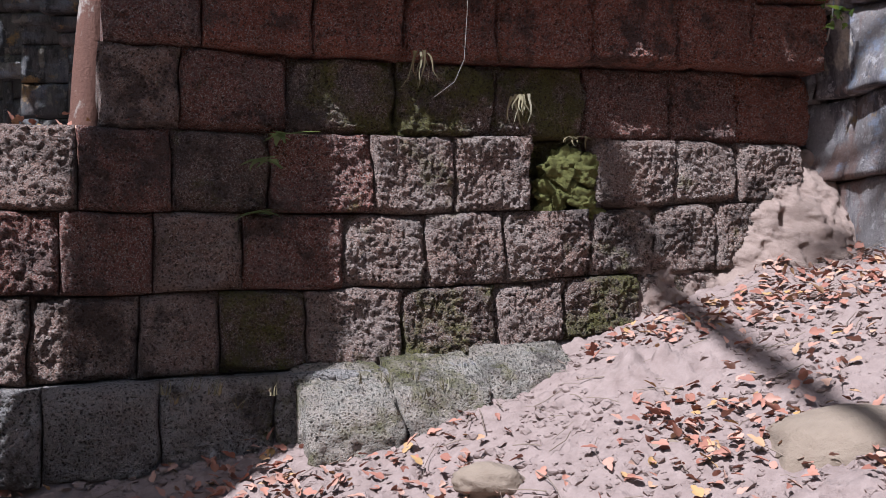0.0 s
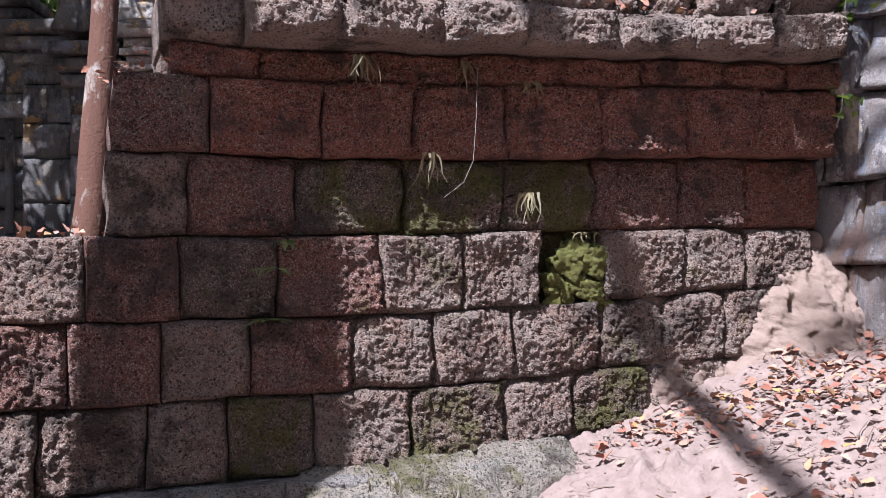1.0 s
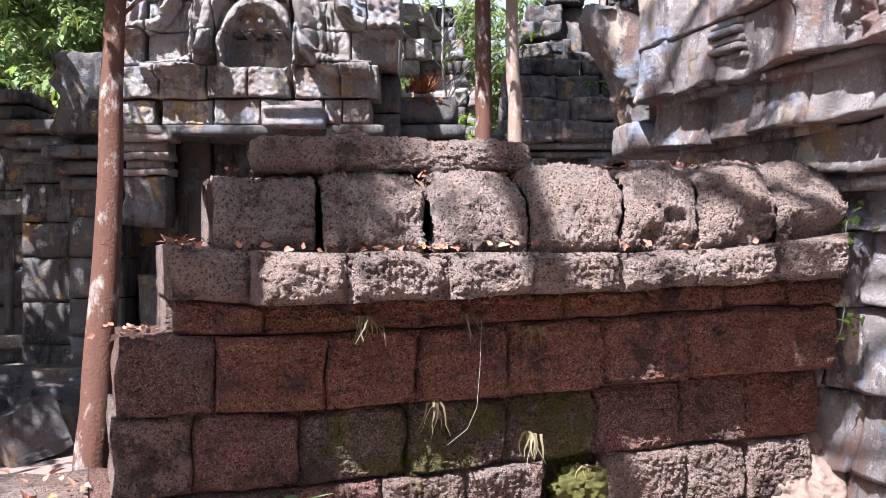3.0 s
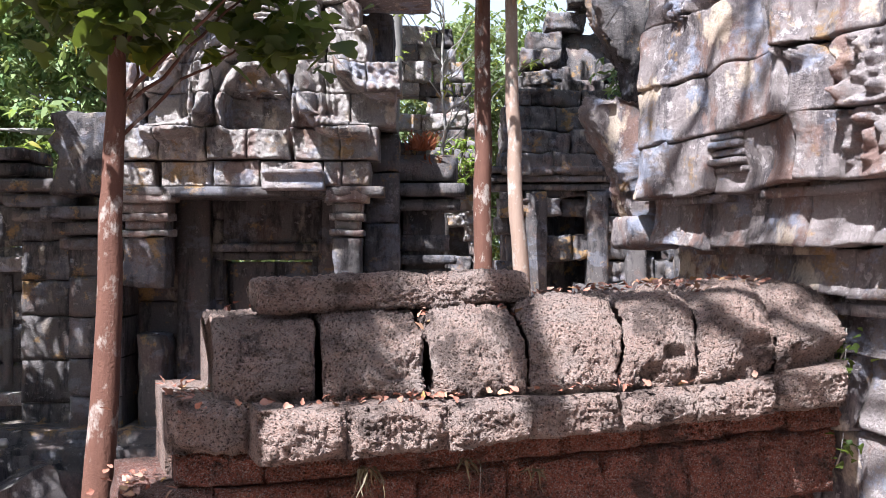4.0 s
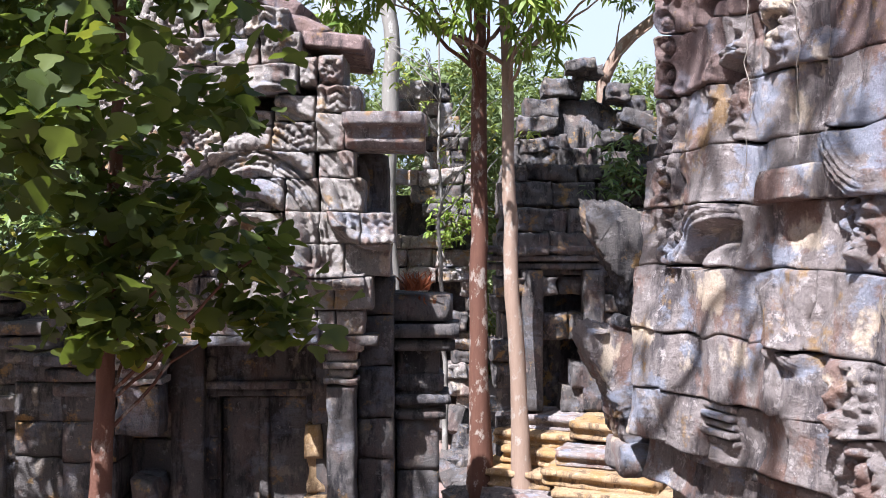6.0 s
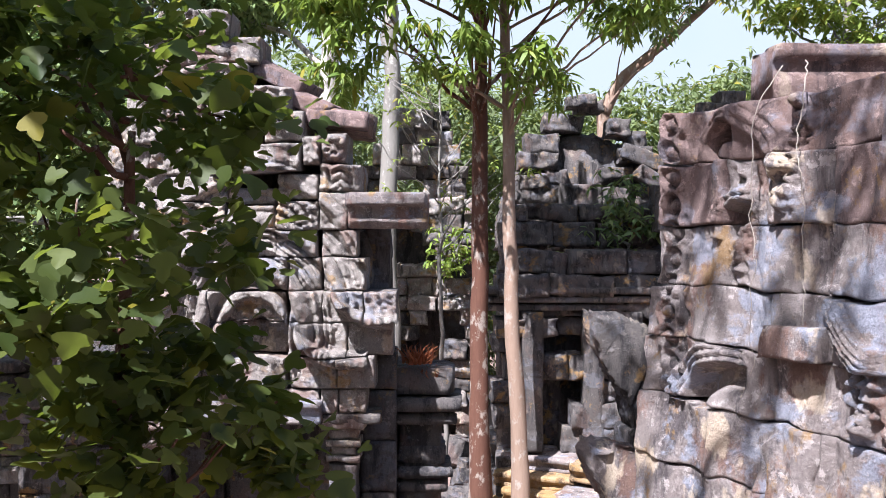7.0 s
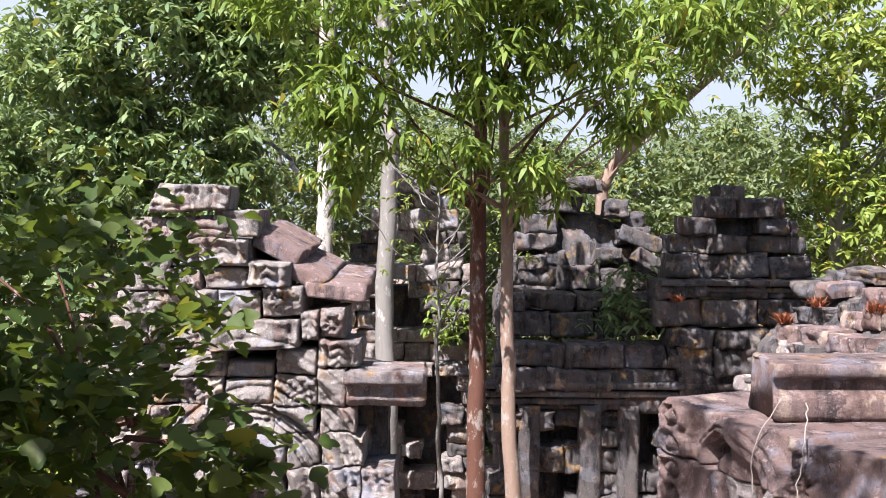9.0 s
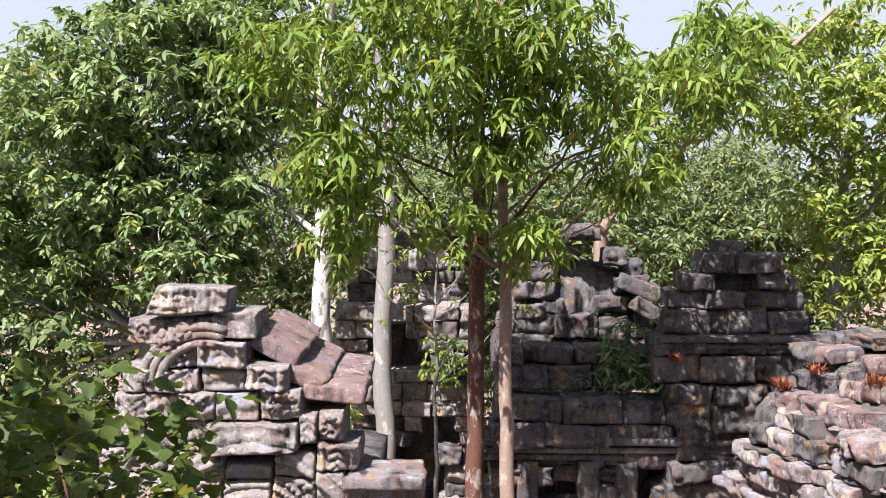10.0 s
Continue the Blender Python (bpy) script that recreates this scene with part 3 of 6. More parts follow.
def coping_stone(low, high, front, back, seed, bulge=0.0, gouge=0.0):
    """A stone of the rounded coping: an arched face from the ledge to the crest, flat behind; skewed ends."""
    (ua, za), (ub, zb) = low
    (uc, zc), (ud, zd) = high
    nu, na, nt = int((ub - ua) / 0.0085) + 3, 62, 16
    S, A = np.meshgrid(np.linspace(0, 1, nu), np.concatenate([np.linspace(0, 1, na), 1 + np.linspace(0.04, 0.5, nt)]), indexing="ij")
    arc = np.clip(A, 0, 1)
    ang = arc * math.pi / 2
    zl, zh = za * (1 - S) + zb * S, zc * (1 - S) + zd * S
    fv = front[0] * (1 - S) + front[1] * S
    U = (ua * (1 - arc) + uc * arc) * (1 - S) + (ub * (1 - arc) + ud * arc) * S
    ex = 0.90
    V = fv + (back - fv) * (1 - np.cos(ang) ** ex) + np.maximum(A - 1, 0) * 0.7
    Z = zl + (zh - zl) * np.sin(ang) ** ex - 0.04 * np.maximum(A - 1, 0)
    nv, nz = -np.cos(ang), np.sin(ang)
    du = np.minimum(S, 1 - S) * (ub - ua)
    worn = 0.030 * (1 + 0.6 * vnoise(U * 9, V * 9, Z * 9, seed) + 0.4 * vnoise(U * 25, V * 25, Z * 25, seed + 1))
    k = np.clip(1 - np.minimum(du, arc * 0.5 + 0.002) / np.maximum(worn, 3e-3), 0, 1)
    d = crust(U, V + 1.3 * Z, seed) * 1.25 - 1.2 * worn * k ** 2.0 + 0.022 * vnoise(U * 3.1, V * 3.1 + Z * 3.1, seed, seed + 4)
    d = d + bulge * np.sin(arc * math.pi) * np.sin(S * math.pi)
    if gouge:
        g = vnoise(U * 9, V * 8 + Z * 8, 2.0, 310)
        d = d - gouge * step01(0.15, 0.55, g) * np.exp(-((arc - 0.18) / 0.16) ** 2) - gouge * np.exp(-((arc - 0.05) / 0.07) ** 2) * (0.5 + 0.5 * g)
    top = np.stack([U + 0.012 * vnoise(V * 6, Z * 6, 0.2 * seed + U * 2, 311), V + nv * d, Z + nz * d], -1)
    # closed below: the last rows drop to the bed
    n_all = top.shape[1]
    low_back = top[:, -1].copy(); low_back[:, 2] = 3.10
    low_front = top[:, 0].copy(); low_front[:, 2] = 3.10; low_front[:, 1] += 0.03
    v = np.concatenate([top, low_back[:, None], low_front[:, None]], 1)
    m = n_all + 2
    f = [tuple(q) for q in grid_faces(nu, m, wrap=True)[:, ::-1].tolist()] + [tuple(range(m)), tuple(range((nu - 1) * m, nu * m))[::-1]]
    part("coping_stone", mesh_of("coping_stone", v.reshape(-1, 3), f, GREYLAT), wall, "grey weathered laterite coping stone")


coping_stone(((-1.115, 3.215), (-0.675, 3.225)), ((-1.085, 3.575), (-0.625, 3.575)), (0.0, -0.05), 0.43, 61, 0.02)
coping_stone(((-0.645, 3.22), (-0.20, 3.21)), ((-0.60, 3.58), (-0.145, 3.585)), (-0.07, -0.155), 0.42, 62, 0.02)
coping_stone(((-0.178, 3.21), (0.262, 3.205)), ((-0.125, 3.585), (0.37, 3.60)), (-0.175, -0.225), 0.40, 63, 0.035)
coping_stone(((0.275, 3.205), (0.70, 3.205)), ((0.385, 3.60), (0.94, 3.63)), (-0.235, -0.265), 0.38, 64, 0.04)
coping_stone(((0.712, 3.205), (1.12, 3.215)), ((0.955, 3.63), (1.36, 3.66)), (-0.27, -0.285), 0.36, 65, 0.05, 0.05)
coping_stone(((1.132, 3.215), (1.57, 3.26)), ((1.37, 3.66), (1.78, 3.69)), (-0.285, -0.31), 0.34, 66, 0.05, 0.055)
coping_stone(((1.582, 3.26), (2.02, 3.32)), ((1.79, 3.69), (2.22, 3.66)), (-0.31, -0.29), 0.30, 67, 0.04, 0.03)
part("core", slab(-1.3, 2.05, 0.3, 0.9, 0.5, 3.15, BROWN, 0.1, 0.02, 3, "core"), wall)
beam = thing("stone_beam", "long dark laterite beam lying on the coping", "stone", WALL_M @ pose(-0.215, 0.30, 3.585, 0, -0.9, -1))
bm_n = 150
bx, ba = np.meshgrid(np.linspace(-0.685, 0.685, bm_n), np.linspace(0, 2 * math.pi, 84, endpoint=False), indexing="ij")
be = np.minimum(bx + 0.685, 0.685 - bx)
bs = 1 - 0.16 * np.clip(1 - be / 0.05, 0, 1) ** 2
sq = 1 / np.maximum(np.abs(np.cos(ba)) ** 6 + np.abs(np.sin(ba)) ** 6, 1e-6) ** (1 / 6)
bd = 0.9 * crust(bx, ba * 0.14, 77) + 0.012 * vnoise(bx * 5, np.cos(ba) * 2, np.sin(ba) * 2, 78)
bv = np.stack([bx + 0.02 * vnoise(np.cos(ba) * 3, np.sin(ba) * 3, bx, 79) * (be < 0.05), np.cos(ba) * sq * (0.15 * bs + bd), 0.085 + np.sin(ba) * sq * (0.083 * bs + bd * 0.8)], -1)
part("beam", mesh_of("beam", bv.reshape(-1, 3), [tuple(q) for q in grid_faces(bm_n, 84, wrap=True).tolist()] + [tuple(range(84)), tuple(range((bm_n - 1) * 84, bm_n * 84))[::-1]], GREYLAT), beam)


# ---------- carved ruin on the right ----------
tower = thing("ruined_tower", "carved grey-pink sandstone tower wall with bulging blocks", "ruin", WALL_M @ pose(1.9, 0, 0, 0, 0, -90))


def bead(d, w):
    """A half-round moulding of width w about d = 0."""
    return np.sqrt(np.clip(1 - (d / w) ** 2, 0, 1))


def hollow_arch(X, Z, cx, cz, rx, rz, ribs, deep):
    """Concentric ribs over a hollow, half an arch rising to its crown on the right."""
    r = np.hypot((X - cx) / rx, (Z - cz) / rz)
    on = (Z > cz - 0.03) & (X < cx + 0.25 * rx)
    h = -deep * step01(1.0, 0.86, r) * step01(0.30, 0.62, r) * on
    for q in range(ribs):
        h = h + 0.05 * bead(r - 1.08 - 0.17 * q, 0.085) * on
    return h


def ribbon(X, Z, p, q, bend, w, n):
    """Bundled ribs along a bowed line from p to q."""
    dx, dz = q[0] - p[0], q[1] - p[1]
    L = math.hypot(dx, dz)
    t = ((X - p[0]) * dx + (Z - p[1]) * dz) / L ** 2
    d = ((X - p[0]) * -dz + (Z - p[1]) * dx) / L - bend * np.sin(np.clip(t, 0, 1) * math.pi)
    m = step01(-0.05, 0.08, t) * step01(1.05, 0.92, t)
    return m * (0.05 * bead(d, w) + 0.022 * np.abs(np.cos(d / w * math.pi * n / 2)) * (np.abs(d) < w))


def drape(X, Z):
    """Worn folds, arches and foliage bands that run on from block to block."""
    soft = 0.030 * np.sin(X * 9 + 1.5 * np.sin(Z * 2.3) + 2.2 * vnoise(X * 0.9, Z * 0.8, 0, 21)) + 0.045 * vnoise(X * 2.0, Z * 1.7, 5, 23)
    fold = 0.05 * np.abs(np.sin(X * 6.5 + 1.2 * np.sin(Z * 1.6) + 1.8 * vnoise(X * 0.9, Z * 0.6, 0, 20))) * step01(0.0, 0.35, vnoise(X * 1.0, Z * 0.8, 6, 19))
    h = soft + fold + 0.010 * fbm(X * 9, Z * 9, 7, 24) + 0.005 * vnoise(X * 30, Z * 30, 2, 16)
    h = h + hollow_arch(X, Z, -0.45, 5.35, 0.40, 0.25, 3, 0.14) + hollow_arch(X, Z, -0.40, 6.34, 0.17, 0.22, 2, 0.16) + hollow_arch(X, Z, -0.55, 6.80, 0.22, 0.22, 2, 0.15)
    h = h + ribbon(X, Z, (0.30, 6.06), (0.72, 5.74), -0.05, 0.085, 5) + ribbon(X, Z, (-0.06, 5.24), (0.26, 4.86), -0.04, 0.075, 5) + ribbon(X, Z, (-0.45, 7.10), (-0.02, 6.70), 0.02, 0.10, 3)
    # foliage bands: knobs and curls
    knob = np.abs(vnoise(X * 16, Z * 14, 1, 17)) + 0.6 * np.abs(vnoise(X * 30, Z * 28, 2, 18))
    bands = np.maximum.reduce([step01(0.13, 0.08, np.abs(X - 0.63)) * step01(5.36, 5.42, Z) * step01(5.72, 5.66, Z), step01(0.17, 0.10, np.abs(X - 0.58)) * step01(4.26, 4.32, Z) * step01(4.93, 4.88, Z),
                               step01(0.10, 0.06, np.abs(X - 0.02)) * step01(6.45, 6.5, Z), step01(0.12, 0.07, np.abs(X + 0.38)) * step01(6.10, 6.15, Z) * step01(6.8, 6.7, Z) * 0.6])
    h = h + bands * (0.085 * knob - 0.02)
    # a strip of scrolls up the outer edge
    zc = (Z / 0.17) % 1 - 0.5
    rr = np.hypot((X + 1.05) / 0.12, zc * 1.35)
    strip = step01(5.30, 5.40, Z) * step01(0.19, 0.14, np.abs(X + 1.05))
    h = h + strip * (0.05 * bead(rr - 0.75, 0.22) + 0.06 * bead(rr, 0.35) + 0.02 * knob)
    return h - 0.06 * np.maximum(0, vnoise(X * 4.2, Z * 3.6, 8, 29) - 0.55)


def tower_part():
    rng = random.Random(5)
    courses = (
        (1.0, 1.5, 0.34, (-1.3, -0.7, 0.0, 0.6, 1.3, 1.7)), (1.5, 2.0, 0.36, (-1.35, -0.9, -0.2, 0.5, 1.1, 1.7)), (2.0, 2.45, 0.34, (-1.3, -0.6, 0.1, 0.8, 1.7)),
        (2.45, 2.9, 0.36, (-1.3, -0.8, -0.1, 0.55, 1.2, 1.7)), (2.9, 3.3, 0.33, (-1.28, -0.5, 0.2, 0.9, 1.7)), (3.3, 3.62, 0.30, (-1.32, -0.7, -0.1, 0.55, 1.1, 1.7)),
        (3.62, 3.88, 0.22, (-1.35, -0.85, -0.4, 0.25, 0.8, 1.6)), (3.88, 4.21, 0.12, (-1.40, -0.78, -0.42, 0.10, 0.5, 1.0, 1.7)),
        (4.21, 4.56, 0.0, (-1.42, -1.02, -0.57, 0.14, 0.42, 0.9, 1.7)), (4.56, 4.93, -0.02, (-1.40, -1.02, -0.21, 0.14, 0.44, 1.0, 1.7)),
        (4.93, 5.33, -0.01, (-1.36, -0.64, -0.18, 0.28, 0.8, 1.7)), (5.33, 5.70, 0.0, (-1.32, -0.95, -0.34, -0.09, 0.15, 0.59, 1.1, 1.7)),
        (5.70, 6.04, 0.0, (-1.27, -0.92, -0.14, 0.38, 0.95, 1.7)), (6.04, 6.40, 0.03, (-1.24, -0.68, -0.43, 0.07, 0.29, 0.9, 1.7)),
        (6.40, 6.79, 0.05, (-1.22, -0.52, -0.17, 0.30, 0.75, 1.7)), (6.79, 7.12, 0.07, (-1.18, -0.48, 0.05, 0.60, 1.2, 1.7)))
    for n, (z0, z1, back, joints) in enumerate(courses):
        for i, (a, b) in enumerate(zip(joints, joints[1:])):
            lean = rng.uniform(-0.03, 0.03) if 0 < i else 0
            tip = rng.uniform(-0.022, 0.022)
            mat = STONE_PURPLE if (z0 > 6.7 or (z0 > 6.3 and (a > -0.1 or rng.random() < 0.3))) else STONE_WARM
            lip = 0.022 if z0 > 4.1 else 0.07
            me = fitted_block(((a, z0 - tip), (b, z0 + tip * 0.4)), ((a + lean, z1 - tip), (b + lean, z1 + tip * 0.4)), back + rng.uniform(-0.035, 0.035), 0.9, mat,
                              lambda X, Z: (1.0 if z0 > 4.1 else 0.75) * drape(X, Z) + lip * ((z1 - Z) / (z1 - z0)) ** 3, 0.013 if z0 > 3.2 else 0.04, 0.013, 0.003, 200 + 10 * n + i, "stone", 0.030)
            part("stone", me, tower)
    # stepped, weathered mouldings under the overhang
    for q, (zz, hh, out, x0, x1) in enumerate(((3.52, 0.10, 0.24, -1.4, 1.6), (3.84, 0.09, 0.13, -1.4, 1.6), (4.15, 0.08, 0.0, -1.4, 1.6))):
        x = x0
        while x < x1:
            w = rng.uniform(0.22, 0.6)
            if rng.random() < 0.72:
                o = out + rng.uniform(-0.03, 0.04)
                part("moulding", sweep([(o, zz), (0.6, zz), (0.6, zz + hh), (o + 0.035, zz + hh), (o + 0.03, zz + hh * 0.7), (o, zz + hh * 0.6)], x, min(x + w, x1), STONE_WARM, 0.022, 0.014, int(zz * 10) + int(x * 7), "moulding", pits=0.02), tower, "weathered projecting moulding")
            x += w + 0.01
    for k in range(5):
        out = (0.05, 0.085, 0.06, 0.085, 0.06)[k]
        part("carved_band", slab(-0.60, -0.32, -out, 0.15, 4.31 + 0.05 * k, 4.347 + 0.05 * k, STONE_WARM, 0.012, 0.004, 70 + k, "carved_band"), tower)
    part("shield_stone", fitted_block(((-0.14, 5.68), (0.32, 5.70)), ((-0.10, 5.86), (0.30, 5.88)), -0.085, 0.4, STONE_WARM, lambda X, Z: 0.03 * vnoise(X * 5, Z * 6, 3, 55) + 0.03 * ((5.86 - Z) / 0.18) ** 2, 0.012, 0.02, 0.0, 93, "shield_stone"), tower)
    part("core", slab(-1.05, 1.6, 0.40, 1.4, 0.5, 6.95, STONE_DARK_SHADED, 0.3, 0.02, 3, "core"), tower)


tower_part()


def naga(name, m, mat, seed):
    """A worn upturned snake-head corner stone."""
    ob = thing(name, "worn upturned serpent-shaped sandstone corner ornament", "carving", m)
    prof = [(-0.36, 0.42), (-0.14, 0.40), (0.05, 0.33), (0.18, 0.20), (0.25, 0.02), (0.26, -0.46), (0.00, -0.52), (-0.10, -0.34), (-0.16, -0.12), (-0.26, 0.06), (-0.33, 0.18), (-0.38, 0.32)]
    part("serpent_head", sweep([(p, q) for p, q in prof], -0.16, 0.16, mat, 0.016, 0.05, seed, "serpent_head", pits=0.05), ob)
    part("base_stone", slab(-0.2, 0.24, -0.12, 0.3, -0.62, -0.40, mat, 0.04, 0.04, seed, "base_stone"), ob)
    return ob


naga("corner_ornament", pose(1.30, 6.75, 4.50, 0, 0, -84), STONE_WARM, 3)
naga("corner_ornament", pose(1.40, 7.10, 5.34, 0, 0, -84), STONE_DARK_SHADED, 4)
lintel = thing("fallen_lintel", "dark red carved sandstone lintel lying on the ruin", "stone", WALL_M @ pose(2.3, 0.45, 7.12, 0, 0, -20))
part("block", sweep([(-0.1, 0.0), (0.35, 0.0), (0.35, 0.34), (-0.14, 0.34), (-0.14, 0.27), (-0.08, 0.24), (-0.08, 0.19), (-0.12, 0.15), (-0.12, 0.07)], -0.12, 1.5, STONE_PURPLE, 0.03, 0.012, 8, "block"), lintel)


# ---------- temple front ----------
front = thing("temple_gate", "dark grey sandstone temple doorway with carved pediment", "temple", pose(-1.95, 9.72, 0))


def pediment_relief(X, Z):
    """A niche, ogee bands that sweep out from it, flame leaves between them, worn figures; continuous over the blocks."""
    x, z = X - 0.03, Z - 5.35
    th = np.arctan2(z, x)
    h = np.zeros_like(X)
    rn = np.hypot(x / 0.34, (Z - 5.25) / 0.48)
    inside = (rn < 1) & (Z > 5.10)
    h = h - 0.30 * inside * (Z < 5.47 + 0.04 * np.sin(X * 20))
    h = h + 0.05 * inside * (Z >= 5.47) * np.abs(np.sin(X * 26)) * np.abs(np.sin(Z * 24))
    h = h + 0.14 * bead((rn - 1.06) * 0.34, 0.05) * (Z > 5.05)
    for rx, rz, out, foot, amp, w in ((0.52, 0.66, 0.62, 5.06, 0.22, 0.09), (0.92, 1.12, 1.0, 5.45, 0.18, 0.075), (1.22, 1.62, 1.25, 5.9, 0.14, 0.075)):
        r = np.hypot(x / rx, z / rz)
        d = (r - 1) * rx
        h = h + amp * bead(d, w) * (Z > foot + 0.16) + 0.4 * amp * bead(d - w * 1.5, w * 0.5) * (Z > foot + 0.16)
        zc = foot + 0.30 * np.exp(-np.maximum(0, np.abs(x) - rx * 0.86) / 0.16)
        h = h + amp * bead(Z - zc, w) * (np.abs(x) > rx * 0.84) * (np.abs(x) < rx + 0.62) * (Z < foot + 0.45)
        flame = np.abs(np.sin(th * 9 + 2.5 * (r - 1)))
        h = h + 0.085 * np.sqrt(flame) * bead(r - 1.36, 0.20) * (Z > foot) * (0.6 + 0.4 * np.sin(r * 60))
    r3 = np.hypot(X + 0.45, (Z - 7.35) * 0.9)
    h = h + 0.14 * bead(r3 - 0.75, 0.12) * (Z > 7.0) + 0.07 * np.abs(np.sin(np.arctan2(Z - 7.3, X + 0.45) * 8)) * bead(r3 - 1.0, 0.13) * (Z > 7.0)
    cell = np.hypot((X * 5.2 + 0.3 * np.floor(Z * 4.6)) % 1 - 0.5, (Z * 4.6) % 1 - 0.5)
    curl = np.sin(cell * 20 + 3 * vnoise(X * 2, Z * 2, 1, 33)) * np.exp(-cell * 1.6)
    h = h + 0.03 * curl * step01(0.0, 0.4, vnoise(X * 1.6, Z * 1.6, 4, 34)) * (0.3 + 0.7 * (Z > 6.2))
    h = h + 0.02 * vnoise(X * 3.0, Z * 3.0, 6, 35) + 0.018 * fbm(X * 15, Z * 15, 2, 36) + 0.010 * vnoise(X * 32, Z * 32, 3, 37)
    return h


def carving(kind, cx, cz, w, h):
    """Worn carving on one stone: a rosette, quarter rings, a framed leaf or only the running relief."""
    def f(X, Z):
        x, z = X - cx, Z - cz
        if kind == "rosette":
            r = np.hypot(x, z)
            R = 0.40 * min(w, h)
            add = 0.055 * bead(r - R, 0.028) + 0.06 * bead(r, 0.04) + 0.045 * np.abs(np.cos(np.arctan2(z, x) * 4)) * bead(r - R * 0.55, R * 0.38)
        elif kind == "rings":
            r = np.hypot(x + w * 0.5, z + h * 0.5)
            add = 0.05 * bead((r / 0.085) % 1 - 0.5, 0.36) * (r < max(w, h) * 0.9) + 0.03 * np.abs(np.sin(np.arctan2(z + h * 0.5, x + w * 0.5) * 14)) * (r > h * 0.6)
        elif kind == "leaf":
            add = 0.05 * bead(np.abs(x) - w * 0.36, 0.03) + 0.06 * bead(x, 0.10) * np.abs(np.sin(z * 34 + np.abs(x) * 24)) + 0.03 * bead(np.abs(z) - h * 0.36, 0.025)
        else:
            add = 0.0
        worn = 0.35 + 0.65 * step01(-0.25, 0.25, vnoise(X * 4, Z * 4, 1, 39))
        return (1.0 if kind == "running" else 0.62) * pediment_relief(X, Z) + add * worn
    return f


def facade():
    rng = random.Random(11)
    n = 0

    pediment = part("pediment", slab(-1.3, 1.15, 0.45, 1.1, 4.5, 6.4, STONE_DARK_SHADED, 0.2, 0.03, 96, "pediment"), front, "carved grey pediment with ogee bands and a niche")

    def carved(x0, x1, z0, z1, kind, y=0.0, mat=STONE, name="carved_stone", res=0.013, lean=0.0):
        k = len(pediment.children)
        me = fitted_block(((x0, z0), (x1, z0 + rng.uniform(-0.012, 0.012))), ((x0 + lean, z1), (x1 + lean, z1 + rng.uniform(-0.012, 0.012))), y + rng.uniform(-0.02, 0.02), 0.62, mat, carving(kind, (x0 + x1) / 2, (z0 + z1) / 2, x1 - x0, z1 - z0), res, 0.022, 0.004, 400 + k, name, 0.012)
        part(name, me, pediment, "", turned((x0 + x1) / 2, (z0 + z1) / 2, rng, 0.5 if z0 < 6.1 else 1.2))

    # courses up to the shoulder; the black joints stand open
    for z0, z1, y, spans in (
            (4.52, 4.78, 0.02, ((-1.40, -1.02), (-0.95, -0.44), (-0.43, 0.05), (0.06, 0.69), (0.70, 0.88), (0.88, 1.16))),
            (4.79, 5.11, -0.03, ((-1.42, -0.97), (-0.96, -0.49), (-0.48, -0.07), (-0.07, 0.35), (0.385, 0.87), (0.87, 1.25))),
            (5.12, 5.45, 0.0, ((-1.35, -1.12), (-1.08, -0.60), (-0.60, -0.40), (-0.40, 0.35), (0.385, 0.97), (0.97, 1.43))),
            (5.45, 5.77, 0.02, ((-1.30, -1.10), (-1.07, -0.62), (-0.61, -0.40), (-0.40, 0.35), (0.385, 0.72), (0.72, 1.13), (1.14, 1.47))),
            (5.77, 6.11, 0.08, ((-1.42, -0.95), (-0.94, -0.45), (-0.45, 0.08), (0.08, 0.36), (0.385, 0.70), (0.72, 1.16))),
            (6.11, 6.38, 0.10, ((-1.5, -0.98), (-0.97, -0.40), (-0.40, 0.25), (0.25, 0.66), (0.71, 1.08)))):
        for x0, x1 in spans:
            carved(x0, x1, z0, z1, "running", y - (0.06 if x0 > 1.1 else 0))
    # the broken upper stack, stone by stone
    for x0, x1, z0, z1, kind, y in (
            (-0.26, 0.22, 6.38, 6.63, "plain", 0.12), (0.25, 0.67, 6.38, 6.68, "rings", 0.10), (0.68, 0.97, 6.38, 6.76, "plain", 0.06), (-0.72, -0.28, 6.38, 6.66, "rings", 0.14), (-1.30, -0.73, 6.38, 6.70, "rosette", 0.16), (-1.60, -1.31, 6.38, 6.62, "plain", 0.20),
            (-0.26, 0.23, 6.64, 6.82, "plain", 0.18), (0.25, 0.66, 6.69, 6.95, "plain", 0.12), (0.68, 1.10, 6.77, 7.06, "leaf", 0.08), (-0.85, -0.27, 6.67, 6.93, "plain", 0.14), (-1.55, -0.86, 6.71, 6.96, "rings", 0.20)):
        carved(x0, x1, z0, z1, kind, y)
